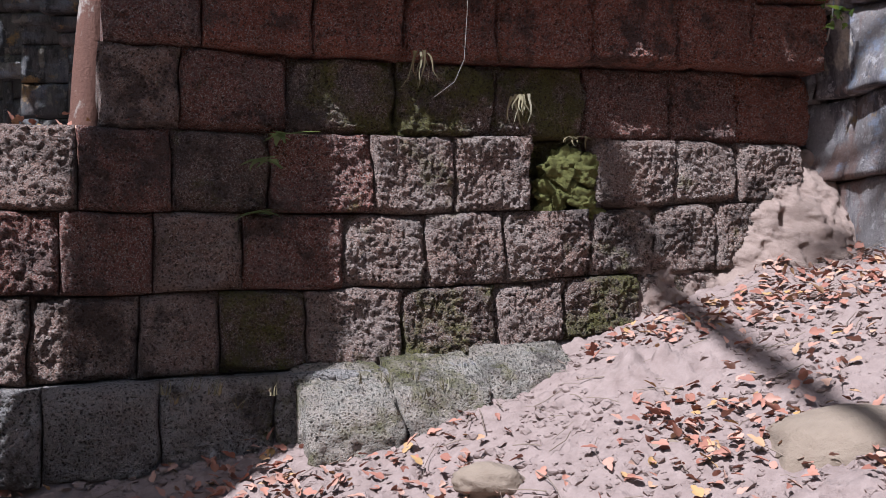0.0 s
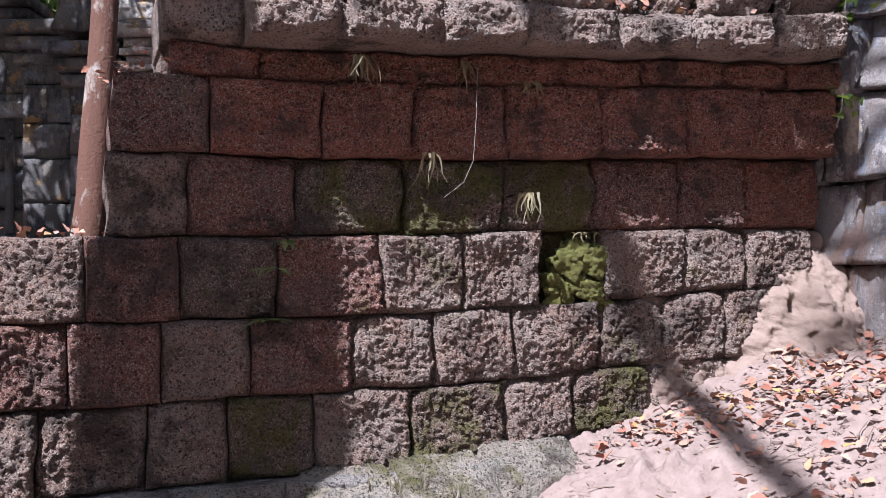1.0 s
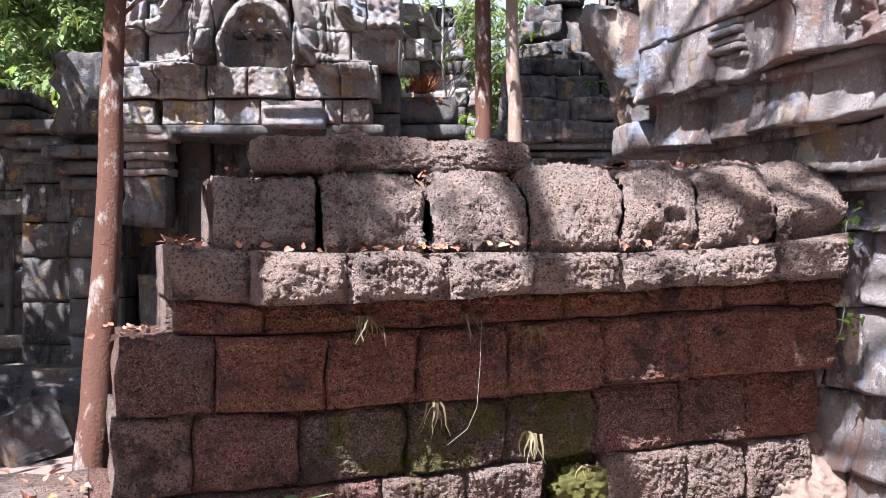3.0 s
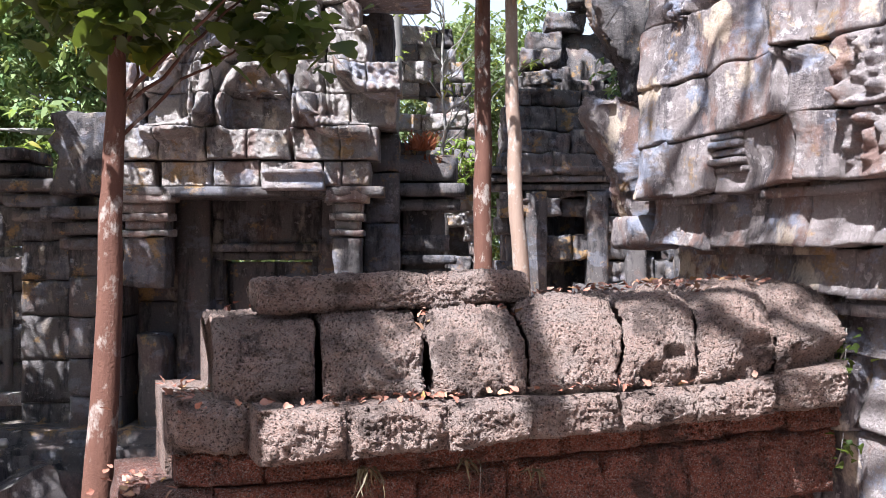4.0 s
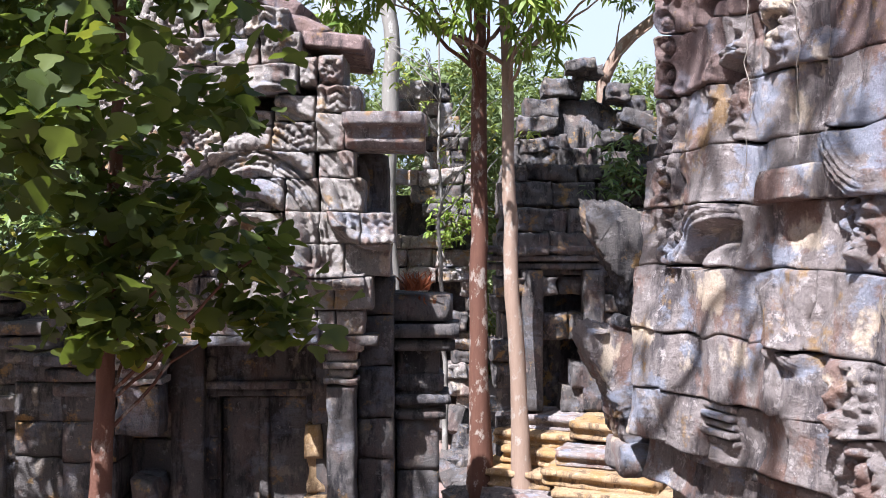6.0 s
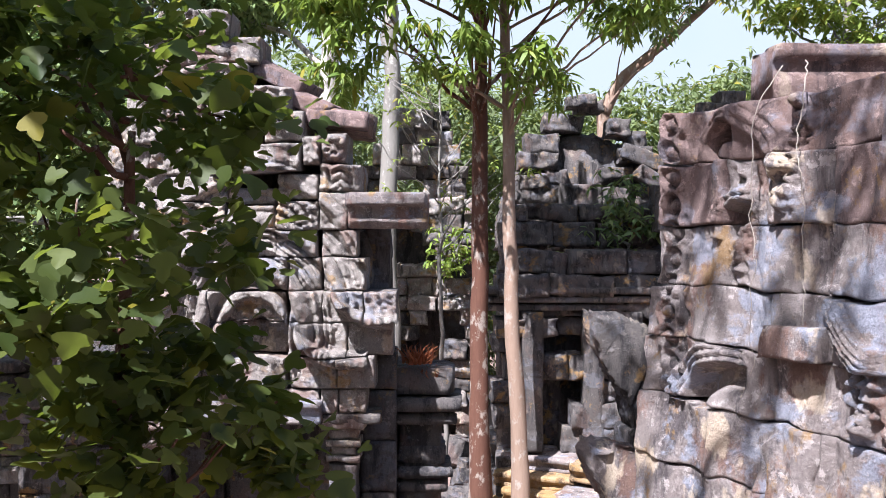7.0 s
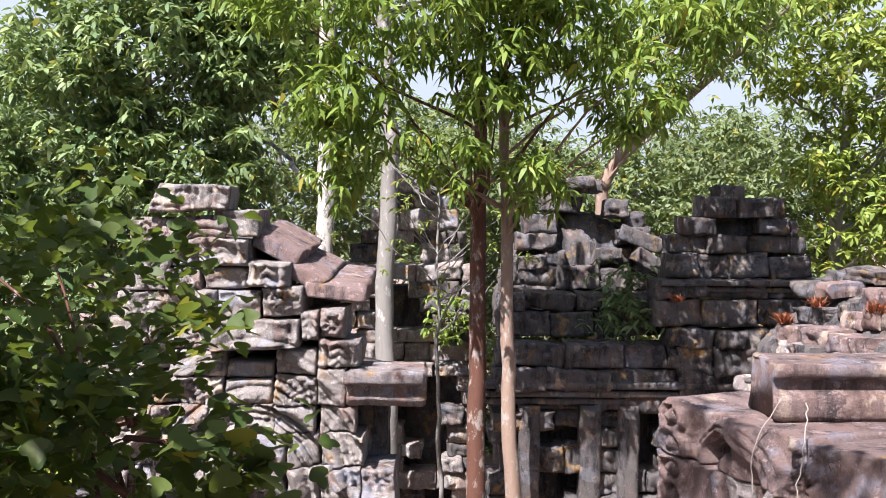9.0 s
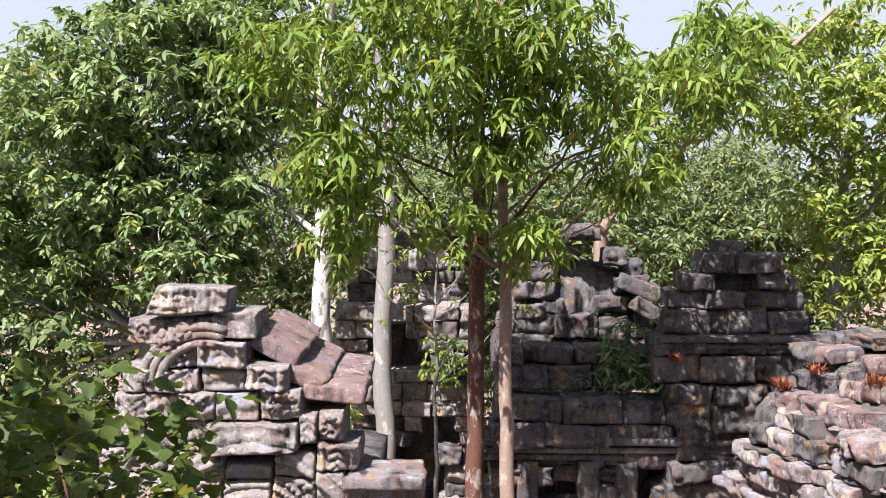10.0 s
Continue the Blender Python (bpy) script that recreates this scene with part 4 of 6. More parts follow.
    for x0, x1, z0, z1, kind, y in (
            (-0.42, 0.49, 6.95, 7.25, "plain", 0.02), (0.50, 0.685, 7.04, 7.34, "leaf", 0.10), (0.695, 0.95, 7.07, 7.36, "rosette", 0.10), (-1.05, -0.43, 6.94, 7.24, "rings", 0.16), (-1.5, -1.06, 6.97, 7.25, "plain", 0.24),
            (-0.72, -0.355, 7.25, 7.53, "rings", 0.14), (-0.345, 0.09, 7.26, 7.54, "plain", 0.12), (0.10, 0.52, 7.28, 7.58, "rosette", 0.10), (-1.38, -0.73, 7.25, 7.52, "rings", 0.22),
            (-0.50, -0.05, 7.55, 7.78, "plain", 0.16)):
        carved(x0, x1, z0, z1, kind, y)
    for x0, x1, z0, z1, kind, y in (
            (-0.04, 0.39, 7.57, 7.84, "leaf", 0.08), (-1.05, -0.52, 7.53, 7.78, "rings", 0.18), (-1.02, -0.55, 7.78, 8.02, "rings", 0.20), (-1.32, -1.06, 7.53, 7.80, "plain", 0.26), (-0.54, -0.04, 7.79, 8.07, "leaf", 0.10),
            (-1.24, -0.57, 8.03, 8.29, "rings", 0.22), (-0.41, 0.06, 8.09, 8.36, "plain", 0.22), (-0.56, -0.42, 8.09, 8.30, "plain", 0.26)):
        carved(x0, x1, z0, z1, kind, y)
    # a bowed band of mouldings over the upper arch
    for q, (grow, r) in enumerate(((0.0, 0.05), (0.09, 0.04), (0.17, 0.045))):
        th = np.linspace(radians(178), radians(70), 22)
        p = np.stack([-0.46 + (0.46 + grow) * np.cos(th), 0.14 + 0.0 * th, 7.62 + (0.42 + grow) * np.sin(th)], -1)
        part("arch_band", tube(p, r * (1 + 0.12 * np.sin(np.arange(22) * 1.7)), STONE, 10, 0.25, 80 + q, "arch_band"), pediment)
    part("crown_stone", fitted_block(((-1.05, 8.32), (-0.24, 8.36)), ((-0.93, 8.62), (-0.22, 8.60)), 0.10, 0.5, STONE, lambda X, Z: 0.05 * np.abs(np.sin(X * 13)) * np.abs(np.sin(Z * 11 + 0.6)) + 0.04 * np.abs(vnoise(X * 14, Z * 14, 2, 36)), 0.014, 0.022, 0.0, 399, "crown_stone"), pediment)
    # door wall, in courses, with the door recess left open; its deep shade is in the stone colour
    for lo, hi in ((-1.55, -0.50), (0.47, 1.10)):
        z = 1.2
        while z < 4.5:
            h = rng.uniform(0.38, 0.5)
            part("wall_stone", relief_block(lo + 0.004, hi - 0.004, z + 0.004, min(z + h, 4.52) - 0.004, 0.82 + rng.uniform(-0.02, 0.02), 0.5, STONE_DARK_SHADED, None, 0.08, 0.02, 0.012, 600 + n, "wall_stone"), front)
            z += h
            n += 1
    part("lintel", relief_block(-0.9, 0.75, 3.92, 4.50, 0.88, 0.4, STONE_DARK_SHADED, lambda X, Z: 0.02 * fbm(X * 8, Z * 8, 1, 51), 0.05, 0.02, 0.01, 700, "lintel"), front)
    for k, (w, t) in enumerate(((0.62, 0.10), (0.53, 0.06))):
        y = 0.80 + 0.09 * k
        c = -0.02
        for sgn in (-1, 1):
            part("door_jamb", slab(c + sgn * w - 0.05, c + sgn * w + 0.05, y, y + 0.2, 1.2, 3.86 - 0.09 * k, STONE_DARK_SHADED, 0.08, 0.006, k, "door_jamb"), front)
        part("door_head", slab(c - w - 0.05, c + w + 0.05, y - 0.004, y + 0.2, 3.86 - 0.09 * k, 3.95 - 0.09 * k, STONE_DARK_SHADED, 0.08, 0.006, k, "door_head"), front)
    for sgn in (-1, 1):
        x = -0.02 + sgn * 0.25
        part("door_leaf", relief_block(x - 0.23, x + 0.23, 1.2, 3.76, 1.06, 0.15, STONE_DARK_SHADED, lambda X, Z: 0.012 * np.sin(Z * 22) * (np.abs(np.abs(X + 0.02) - 0.25) < 0.13), 0.04, 0.01, 0.006, 720, "door_leaf"), front, "false stone door leaf, recess shade in its dark colour")
    part("door_post", relief_block(-0.07, 0.03, 1.2, 3.76, 1.00, 0.15, STONE_DARK_SHADED, lambda X, Z: 0.03 * (np.abs((Z * 1.6) % 1 - 0.5) < 0.3), 0.03, 0.01, 0.006, 721, "door_post"), front)
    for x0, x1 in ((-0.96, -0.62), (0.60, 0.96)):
        part("recess_wall", slab(x0, x1, 0.66, 0.95, 1.2, 4.5, STONE_DARK_SHADED, 0.08, 0.015, 130, "recess_wall"), front)
    part("soffit", slab(-1.4, 1.3, 0.0, 1.2, 4.42, 4.52, STONE_DARK_SHADED, 0.06, 0.03, 131, "soffit"), front)
    # pilasters with stepped capitals either side of the door
    for x0, x1, zb in ((-1.34, -0.94, 3.5), (0.80, 1.04, 1.2)):
        shaft = None
        for k, (out, za, zt) in enumerate(((0.02, zb, 4.02), (0.05, 4.02, 4.08), (0.0, 4.08, 4.18), (0.06, 4.18, 4.25), (0.03, 4.25, 4.36), (0.10, 4.36, 4.50))):
            piece = part("capital_band" if k else "pilaster", relief_block(x0 - out, x1 + out, za, zt, 0.10 - out, 0.35, STONE if k else STONE_DARK_SHADED, (lambda X, Z: 0.02 * np.abs(vnoise(X * 16, Z * 16, 3, 61))) if k == 0 else None, 0.03, 0.02, 0.022, 740 + k, "pilaster"), shaft or front)
            shaft = shaft or piece
    for k, (x0, x1, z0, z1) in enumerate(((0.46, 0.70, 1.9, 2.75), (0.50, 0.74, 2.75, 3.15), (0.47, 0.66, 3.15, 3.50), (0.55, 0.76, 3.50, 4.0))):
        part("broken_stone", relief_block(x0, x1, z0, z1, 0.62 + 0.04 * (k % 2), 0.35, STONE_OCHRE if k < 3 else STONE_DARK_SHADED, lambda X, Z: 0.03 * vnoise(X * 5, Z * 4, 1, 64), 0.03, 0.03, 0.025, 770 + k, "broken_stone"), front, "ochre broken door post stone")
    # added dark backing that closes see-through gaps beside the pier
    part("pier_core", slab(1.0, 1.88, 1.15, 1.6, 1.2, 4.9, STONE_DARK_SHADED, 0.2, 0.03, 132, "pier_core"), front)
    part("broken_pilaster", relief_block(-1.28, -1.02, 1.2, 3.0, 0.30, 0.5, STONE_DARK_SHADED, lambda X, Z: 0.06 * vnoise(X * 4, Z * 3, 2, 63), 0.05, 0.05, 0.03, 760, "broken_pilaster"), front)
    # outer pier and the lower wing on the right, shade put into their dark stone
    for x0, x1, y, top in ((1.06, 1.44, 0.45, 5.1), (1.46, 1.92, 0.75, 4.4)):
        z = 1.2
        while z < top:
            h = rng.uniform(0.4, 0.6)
            part("pier_stone", relief_block(x0, x1, z + 0.004, min(z + h, top) - 0.004, y + rng.uniform(-0.015, 0.015), 0.6, STONE_DARK_SHADED, None, 0.06, 0.02, 0.012, 780 + n, "pier_stone"), front)
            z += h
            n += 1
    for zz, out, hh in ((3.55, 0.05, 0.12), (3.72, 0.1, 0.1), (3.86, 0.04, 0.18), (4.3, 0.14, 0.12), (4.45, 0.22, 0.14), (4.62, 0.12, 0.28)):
        part("moulding", sweep([(0.75 - out, zz), (1.3, zz), (1.3, zz + hh), (0.75 - out + 0.02, zz + hh), (0.75 - out - 0.02, zz + hh * 0.5)], 1.44 - 0.4 * (zz > 4.2), 1.92 + out, STONE_DARK_SHADED, 0.05, 0.025, int(zz * 100), "moulding"), front)
    # frieze blocks and plaque under the pediment
    part("plaque", sweep([(-0.26, 4.47), (0.1, 4.47), (0.1, 4.67), (-0.28, 4.67), (-0.28, 4.63), (-0.23, 4.61), (-0.23, 4.53), (-0.27, 4.51)], 0.12, 0.72, STONE_WARM, 0.03, 0.006, 92, "plaque"), front)
    # column with a void beside it, bridged by a cantilevered slab
    part("bridge_slab", sweep([(-0.02, 6.40), (0.6, 6.40), (0.6, 6.76), (-0.14, 6.76), (-0.15, 6.64), (-0.05, 6.61), (-0.04, 6.52), (-0.08, 6.48)], 0.98, 1.77, STONE_WARM, 0.03, 0.02, 94, "bridge_slab"), front, "long moulded slab jutting from the pediment")
    part("bridge_support", slab(1.08, 1.36, 0.55, 0.95, 5.0, 6.42, STONE_DARK_SHADED, 0.06, 0.03, 95, "bridge_support"), front)
    # sloping roof stones behind the pediment
    for k, (x0, x1, z0, z1) in enumerate(((0.04, 0.58, 8.20, 7.92), (0.36, 0.82, 7.90, 7.70), (0.52, 1.17, 7.70, 7.50))):
        prof = [(0.22 - 0.04 * k, -0.20), (1.6, -0.20), (1.6, 0.10), (0.34, 0.0), (0.24 - 0.04 * k, -0.06)]
        me = sweep(prof, 0.0, x1 - x0, STONE_PURPLE, 0.035, 0.022, 97 + k, "roof_stone")
        drop = math.degrees(math.atan2(z0 - z1, x1 - x0)) if k < 2 else 6.0
        part("roof_stone", me, front, "smooth purplish roof stone", pose(x0, 0.02, z0 - 0.02, 0, drop, 0))
    part("roof_core", slab(-1.0, 0.35, 0.75, 1.7, 7.6, 8.05, STONE_DARK_SHADED, 0.15, 0.05, 101, "roof_core"), front)
    me = slab(-1.5, 1.2, 0.6, 4.0, 4.5, 6.3, STONE_DARK_SHADED, 0.3, 0.05, 99, "inner_core")
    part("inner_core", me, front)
    part("roof_core", slab(-1.2, 0.75, 0.75, 1.9, 6.3, 7.35, STONE_DARK_SHADED, 0.15, 0.05, 100, "roof_core"), front)
    part("plinth", sweep([(0.0, 0.8), (1.0, 0.8), (1.0, 2.05), (0.0, 2.05), (-0.05, 1.95), (-0.2, 1.9), (-0.2, 1.7), (-0.4, 1.65), (-0.4, 1.35), (-0.55, 1.3), (-0.55, 0.8)], -3.0, 2.1, STONE_DARK_SHADED, 0.05, 0.012, 98, "plinth"), front)
    # wing on the left, tree shade put into its dark stone
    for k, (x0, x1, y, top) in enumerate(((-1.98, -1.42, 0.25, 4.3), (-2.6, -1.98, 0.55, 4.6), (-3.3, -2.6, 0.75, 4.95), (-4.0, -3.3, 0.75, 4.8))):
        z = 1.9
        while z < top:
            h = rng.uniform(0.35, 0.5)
            part("wing_stone", relief_block(x0 + 0.004, x1 - 0.004, z + 0.004, min(z + h, top) - 0.004, y, 0.7, STONE_DARK_SHADED, None, 0.06, 0.02, 0.014, 820 + n, "wing_stone"), front)
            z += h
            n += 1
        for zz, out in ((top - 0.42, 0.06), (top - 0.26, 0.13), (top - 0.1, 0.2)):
            part("moulding", slab(x0 - out, x1 + 0.02, y - out, y + 0.6, zz, zz + 0.13, STONE_DARK_SHADED, 0.06, 0.01, int(zz * 50), "moulding"), front)
    part("wing_stone", slab(-2.1, -1.0, 0.2, 0.9, 4.45, 5.3, STONE_DARK_SHADED, 0.06, 0.08, 831, "wing_stone"), front)


facade()

# ---------- gallery, back tower and gable ----------
def ruin(name, label, m, spec, seed, mats, relief=None, res=0.05, depth=0.7, widths=(0.45, 1.25), heights=(0.30, 0.52)):
    """Courses of stone between uneven edges; spec: z0, z1, left, right, y; holes leave openings."""
    rng = random.Random(seed)
    ob = thing(name, label, "ruin", m)
    n = 0
    for z0, z1, la, lb, ra, rb, y, holes, *arch in spec:
        z = z0
        while z < z1 - 0.05:
            h = min(rng.uniform(*heights), z1 - z)
            k = (z + h / 2 - z0) / (z1 - z0)
            x, b = la + (lb - la) * k + rng.uniform(-0.12, 0.12), ra + (rb - ra) * k + rng.uniform(-0.12, 0.12)
            if arch:
                half = math.sqrt(max(0.02, 1 - (k * 0.97) ** 2)) * (ra - la) / 2
                x, b = (la + ra) / 2 - half + rng.uniform(-0.05, 0.05), (la + ra) / 2 + half + rng.uniform(-0.05, 0.05)
            while x < b - 0.1:
                e = min(x + rng.uniform(*widths), b)
                mid = (x + e) / 2
                if rng.random() > 0.07 and not any(hx0 < mid < hx1 and hz0 < z + h / 2 < hz1 for hx0, hx1, hz0, hz1 in holes):
                    part("stone", relief_block(x + 0.006, e - 0.006, z + 0.006, z + h - 0.006, y + rng.uniform(-0.17, 0.17), depth, rng.choice(mats), relief, res, 0.035, 0.04, seed * 100 + n, "stone"), ob, "", turned(mid, z + h / 2, rng, 2.8))
                n += 1
                x = e
            z += h
    return ob


lump = lambda X, Z: 0.06 * vnoise(X * 2.2, Z * 2.6, 1, 71) + 0.09 * np.abs(vnoise(X * 6, Z * 6, 2, 72)) + 0.03 * fbm(X * 14, Z * 14, 3, 73)
# tree shade over the gallery goes into its dark stone colour
gallery = ruin("ruined_gallery", "dark sandstone gallery, tree shade in its colour, with blocked doorway and broken vault", pose(2.6, 17.5, 0), [
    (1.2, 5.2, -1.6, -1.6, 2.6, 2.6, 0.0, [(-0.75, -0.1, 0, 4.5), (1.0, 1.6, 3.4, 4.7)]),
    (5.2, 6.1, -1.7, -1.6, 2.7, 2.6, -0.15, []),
    (6.1, 9.1, -1.3, 0, 2.0, 0, 2.4, [], 1), (6.1, 6.9, -1.6, -1.4, 2.6, 2.0, 0.6, [])], 21, [STONE_DARK_SHADED], lump)
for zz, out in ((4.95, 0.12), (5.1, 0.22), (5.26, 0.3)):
    part("moulding", slab(-1.8, 2.8, -out, 0.4, zz, zz + 0.12, STONE_DARK_SHADED, 0.08, 0.02, int(zz * 20), "moulding"), gallery)
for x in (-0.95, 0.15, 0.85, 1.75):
    part("column", relief_block(x - 0.19, x + 0.19, 2.4, 4.95, -0.22, 0.4, STONE_DARK_SHADED, lambda X, Z: 0.03 * (np.abs(Z - 4.6) < 0.12) + 0.05 * (Z < 2.7), 0.06, 0.05, 0.012, int(x * 50), "column"), gallery)
part("inner_wall", slab(-1.5, 2.6, 0.9, 1.6, 1.0, 5.9, STONE_DARK_SHADED, 0.3, 0.03, 3, "inner_wall"), gallery)
# mostly the paler stone here, standing for sun on the tower
back = ruin("back_tower", "tall crumbling sandstone tower among the trees", pose(-0.6, 23.5, 0), [
    (0.8, 5.6, -1.3, -1.3, 1.6, 1.5, 0.0, [(0.1, 0.8, 0, 4.5)]),
    (5.6, 7.2, -1.9, -1.7, 1.7, 1.5, -0.2, [(-0.5, 0.5, 5.6, 6.9)]),
    (7.2, 9.4, -1.6, -0.5, 1.4, 0.8, 0.2, [])], 22, [STONE, STONE, STONE_DARK_SHADED], lump)
part("inner_wall", slab(-1.2, 1.4, 0.9, 1.6, 0.8, 6.6, STONE_DARK_SHADED, 0.3, 0.03, 3, "inner_wall"), back)
# all dark stone: the gable's shade is part of the colour
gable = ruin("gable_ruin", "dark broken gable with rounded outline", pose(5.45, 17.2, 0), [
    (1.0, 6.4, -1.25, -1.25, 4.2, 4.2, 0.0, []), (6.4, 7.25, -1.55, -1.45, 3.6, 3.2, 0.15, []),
    (7.25, 8.72, -1.40, 0, 1.40, 0, 0.3, [], 1), (8.62, 8.95, -0.45, -0.3, 0.15, 0.15, 0.3, [])], 23, [STONE_DARK_SHADED], lump)
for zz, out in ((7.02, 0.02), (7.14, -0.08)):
    part("moulding", slab(-1.5, 1.6, out, 0.5, zz, zz + 0.10, STONE_DARK_SHADED, 0.05, 0.03, int(zz * 20), "moulding"), gable)
side_carving = lambda X, Z: lump(X, Z) * 0.7 + 0.10 * bead(np.hypot(X - 2.75, (Z - 6.25) * 1.1) - 0.42, 0.07) * (Z > 6.2) + 0.07 * bead(np.hypot(X - 2.75, (Z - 6.25) * 1.1) - 0.24, 0.06) * (Z > 6.2) + 0.04 * np.abs(vnoise(X * 11, Z * 11, 1, 75))
lit = ruin("side_ruin", "sunlit collapsed sandstone gallery wall with worn carving", pose(4.72, 15.6, 0, 0, 0, -74), [
    (1.0, 5.0, 0.0, 0.0, 5.0, 5.0, 0.1, [(0.3, 0.8, 3.0, 4.3), (1.9, 2.4, 3.0, 4.3)]), (5.0, 5.9, 0.15, 0.3, 5.0, 5.0, -0.05, []), (5.9, 6.5, 0.5, 0.9, 5.0, 5.0, 0.02, [])], 24, [STONE, STONE_WARM, STONE_DARK_SHADED], side_carving, 0.035, 0.6, (0.26, 0.62), (0.24, 0.36))
for zz, out in ((4.70, 0.02), (4.86, -0.10), (5.02, -0.18)):
    for k in range(8):
        part("moulding", slab(-0.2 + 0.65 * k, 0.44 + 0.65 * k, out + 0.03 * (k % 3), 0.6, zz, zz + 0.13, STONE_WARM, 0.04, 0.02, int(zz * 20) + k, "moulding"), lit)
vault = ruin("broken_vault", "dark collapsed vault overgrown with dry fern", pose(4.72, 15.6, 0, 0, 0, -74), [
    (6.42, 6.74, 0.2, 0.3, 5.0, 5.0, 0.42, []), (6.74, 7.02, 0.1, 0.2, 5.0, 5.0, 0.85, []), (7.02, 7.28, 0.0, 0.1, 5.0, 5.0, 1.28, []), (7.28, 7.50, 0.0, 0.0, 5.0, 5.0, 1.7, [])], 26, [STONE_DARK_SHADED, STONE_DARK_SHADED, STONE_PURPLE], lump, 0.05, 0.7, (0.3, 0.7), (0.2, 0.34))
part("rubble_core", sweep([(0.25, 5.6), (2.4, 5.6), (2.4, 7.3), (1.8, 7.2), (1.2, 6.92), (0.7, 6.64), (0.3, 6.3)], 0.2, 5.0, STONE_DARK_SHADED, 0.05, 0.08, 25, "rubble_core", pits=0.06), vault)


def arch_body(cx, rx, z0, rz, y0, y1, seed, parent, name):
    """The rubble core of a vault: half an ellipse in section, running back."""
    th = np.linspace(0, math.pi, 15)
    prof = [(-cx - rx * math.cos(t), z0 + rz * math.sin(t)) for t in th]
    part(name, sweep(prof, y0, y1, STONE_DARK_SHADED, 0.10, 0.12, seed, name, pits=0.10), parent, "", pose(0, 0, 0, 0, 0, 90))


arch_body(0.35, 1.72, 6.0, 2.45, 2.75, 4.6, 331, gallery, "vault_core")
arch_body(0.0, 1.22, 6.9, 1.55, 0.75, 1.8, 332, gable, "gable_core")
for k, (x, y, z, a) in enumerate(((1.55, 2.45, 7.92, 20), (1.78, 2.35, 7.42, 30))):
    part("vault_slab", slab(-0.45, 0.45, -0.3, 0.8, -0.16, 0.16, STONE_DARK_SHADED, 0.05, 0.04, 330 + k, "vault_slab"), gallery, "", pose(x, y, z, 4, a, 6 * (k % 2)))
steps = thing("temple_steps", "sunlit ochre sandstone steps and moulded terrace edge", "steps", pose(2.35, 16.6, 0, 0, 0, -24))
for k, (x0, x1, y0, z0, hh) in enumerate(((-1.45, 0.1, 0.2, 2.12, 0.26), (-1.5, 0.0, -0.1, 1.88, 0.24), (-1.3, 0.15, -0.4, 1.6, 0.28), (-0.15, 1.5, -0.9, 1.78, 0.24), (-0.25, 1.6, -1.2, 1.52, 0.26), (-0.1, 1.9, -1.5, 1.28, 0.24), (0.5, 1.9, -1.8, 1.02, 0.26), (-0.1, 1.3, -0.2, 2.1, 0.3), (-1.6, -0.2, -0.75, 1.3, 0.3), (-1.2, 0.6, -1.3, 0.95, 0.36))):
    prof = [(y0, z0), (1.2, z0), (1.2, z0 + hh), (y0 - 0.04, z0 + hh), (y0 - 0.06, z0 + hh * 0.7), (y0 + 0.03, z0 + hh * 0.55), (y0 + 0.03, z0 + hh * 0.3), (y0 - 0.03, z0 + hh * 0.15)]
    part("step", sweep(prof, x0, x1, STONE_OCHRE if k % 3 else STONE_WARM, 0.05, 0.04, 31 + k, "step"), steps, "", pose(0, 0, 0, 0, (k * 37 % 5 - 2) * 0.5, (k * 53 % 7 - 3) * 1.2))

# ---------- trees ----------
def tree(name, label, base, top, r0, r1, mat, leaf_mat, crowns, leaf, seed, limbs=6, bend=0.05, per=26, droop=0.6, flare=1.5, long_form=False, slim=0.42, limb_share=0.42, whorl=6):
    """A tapered trunk with limbs to each crown mass; crowns: centre, radii, clumps, spread."""
    rng = np.random.default_rng(seed)
    ob = thing(name, label, "tree", pose(*base))
    b = np.zeros(3)
    t = np.array(top, float) - np.array(base, float)
    n = 28
    p = wander(b, t, n, bend, rng)
    k = np.linspace(0, 1, n)
    r = r0 + (r1 - r0) * k + r0 * (flare - 1) * np.exp(-k * 22)
    p[0, 2] -= 0.15
    part("trunk", tube(p, r, mat, 14, 0.12, seed), ob)
    allp = []
    for ci, (c, rad, clumps, spread) in enumerate(crowns):
        c = np.array(c, float) - np.array(base, float)
        pts, cen = clump_points(c, rad, clumps, per if long_form else max(3, int(per * 1.25 / whorl)), spread, rng)
        allp.append(pts)
        for j in range(limbs):
            tip = cen[rng.integers(len(cen))]
            z = min(max(0.5 * t[2], tip[2] - rng.uniform(0.5, 1.0) * (0.7 * np.hypot(tip[0] - p[-1, 0], tip[1] - p[-1, 1]) + 0.6)), t[2] * 0.97)
            i0 = int(np.argmin(abs(p[:, 2] - z)))
            lp = wander(p[i0], tip, 12, 0.05 * np.linalg.norm(tip - p[i0]) / 3, rng)
            part("limb", tube(lp, np.linspace(max(r[i0] * limb_share, 0.012), 0.006, 12), mat, 7, 0.1, seed + j, "limb"), ob)
    crown = part("crown", leaves(np.concatenate(allp), leaf, leaf_mat, rng, droop * (1.0 if long_form else 0.6), slim * (1.0 if long_form else 0.75), "crown", long_form, 1 if long_form else whorl), ob)
    crown["kind"] = "stuff"
    return ob


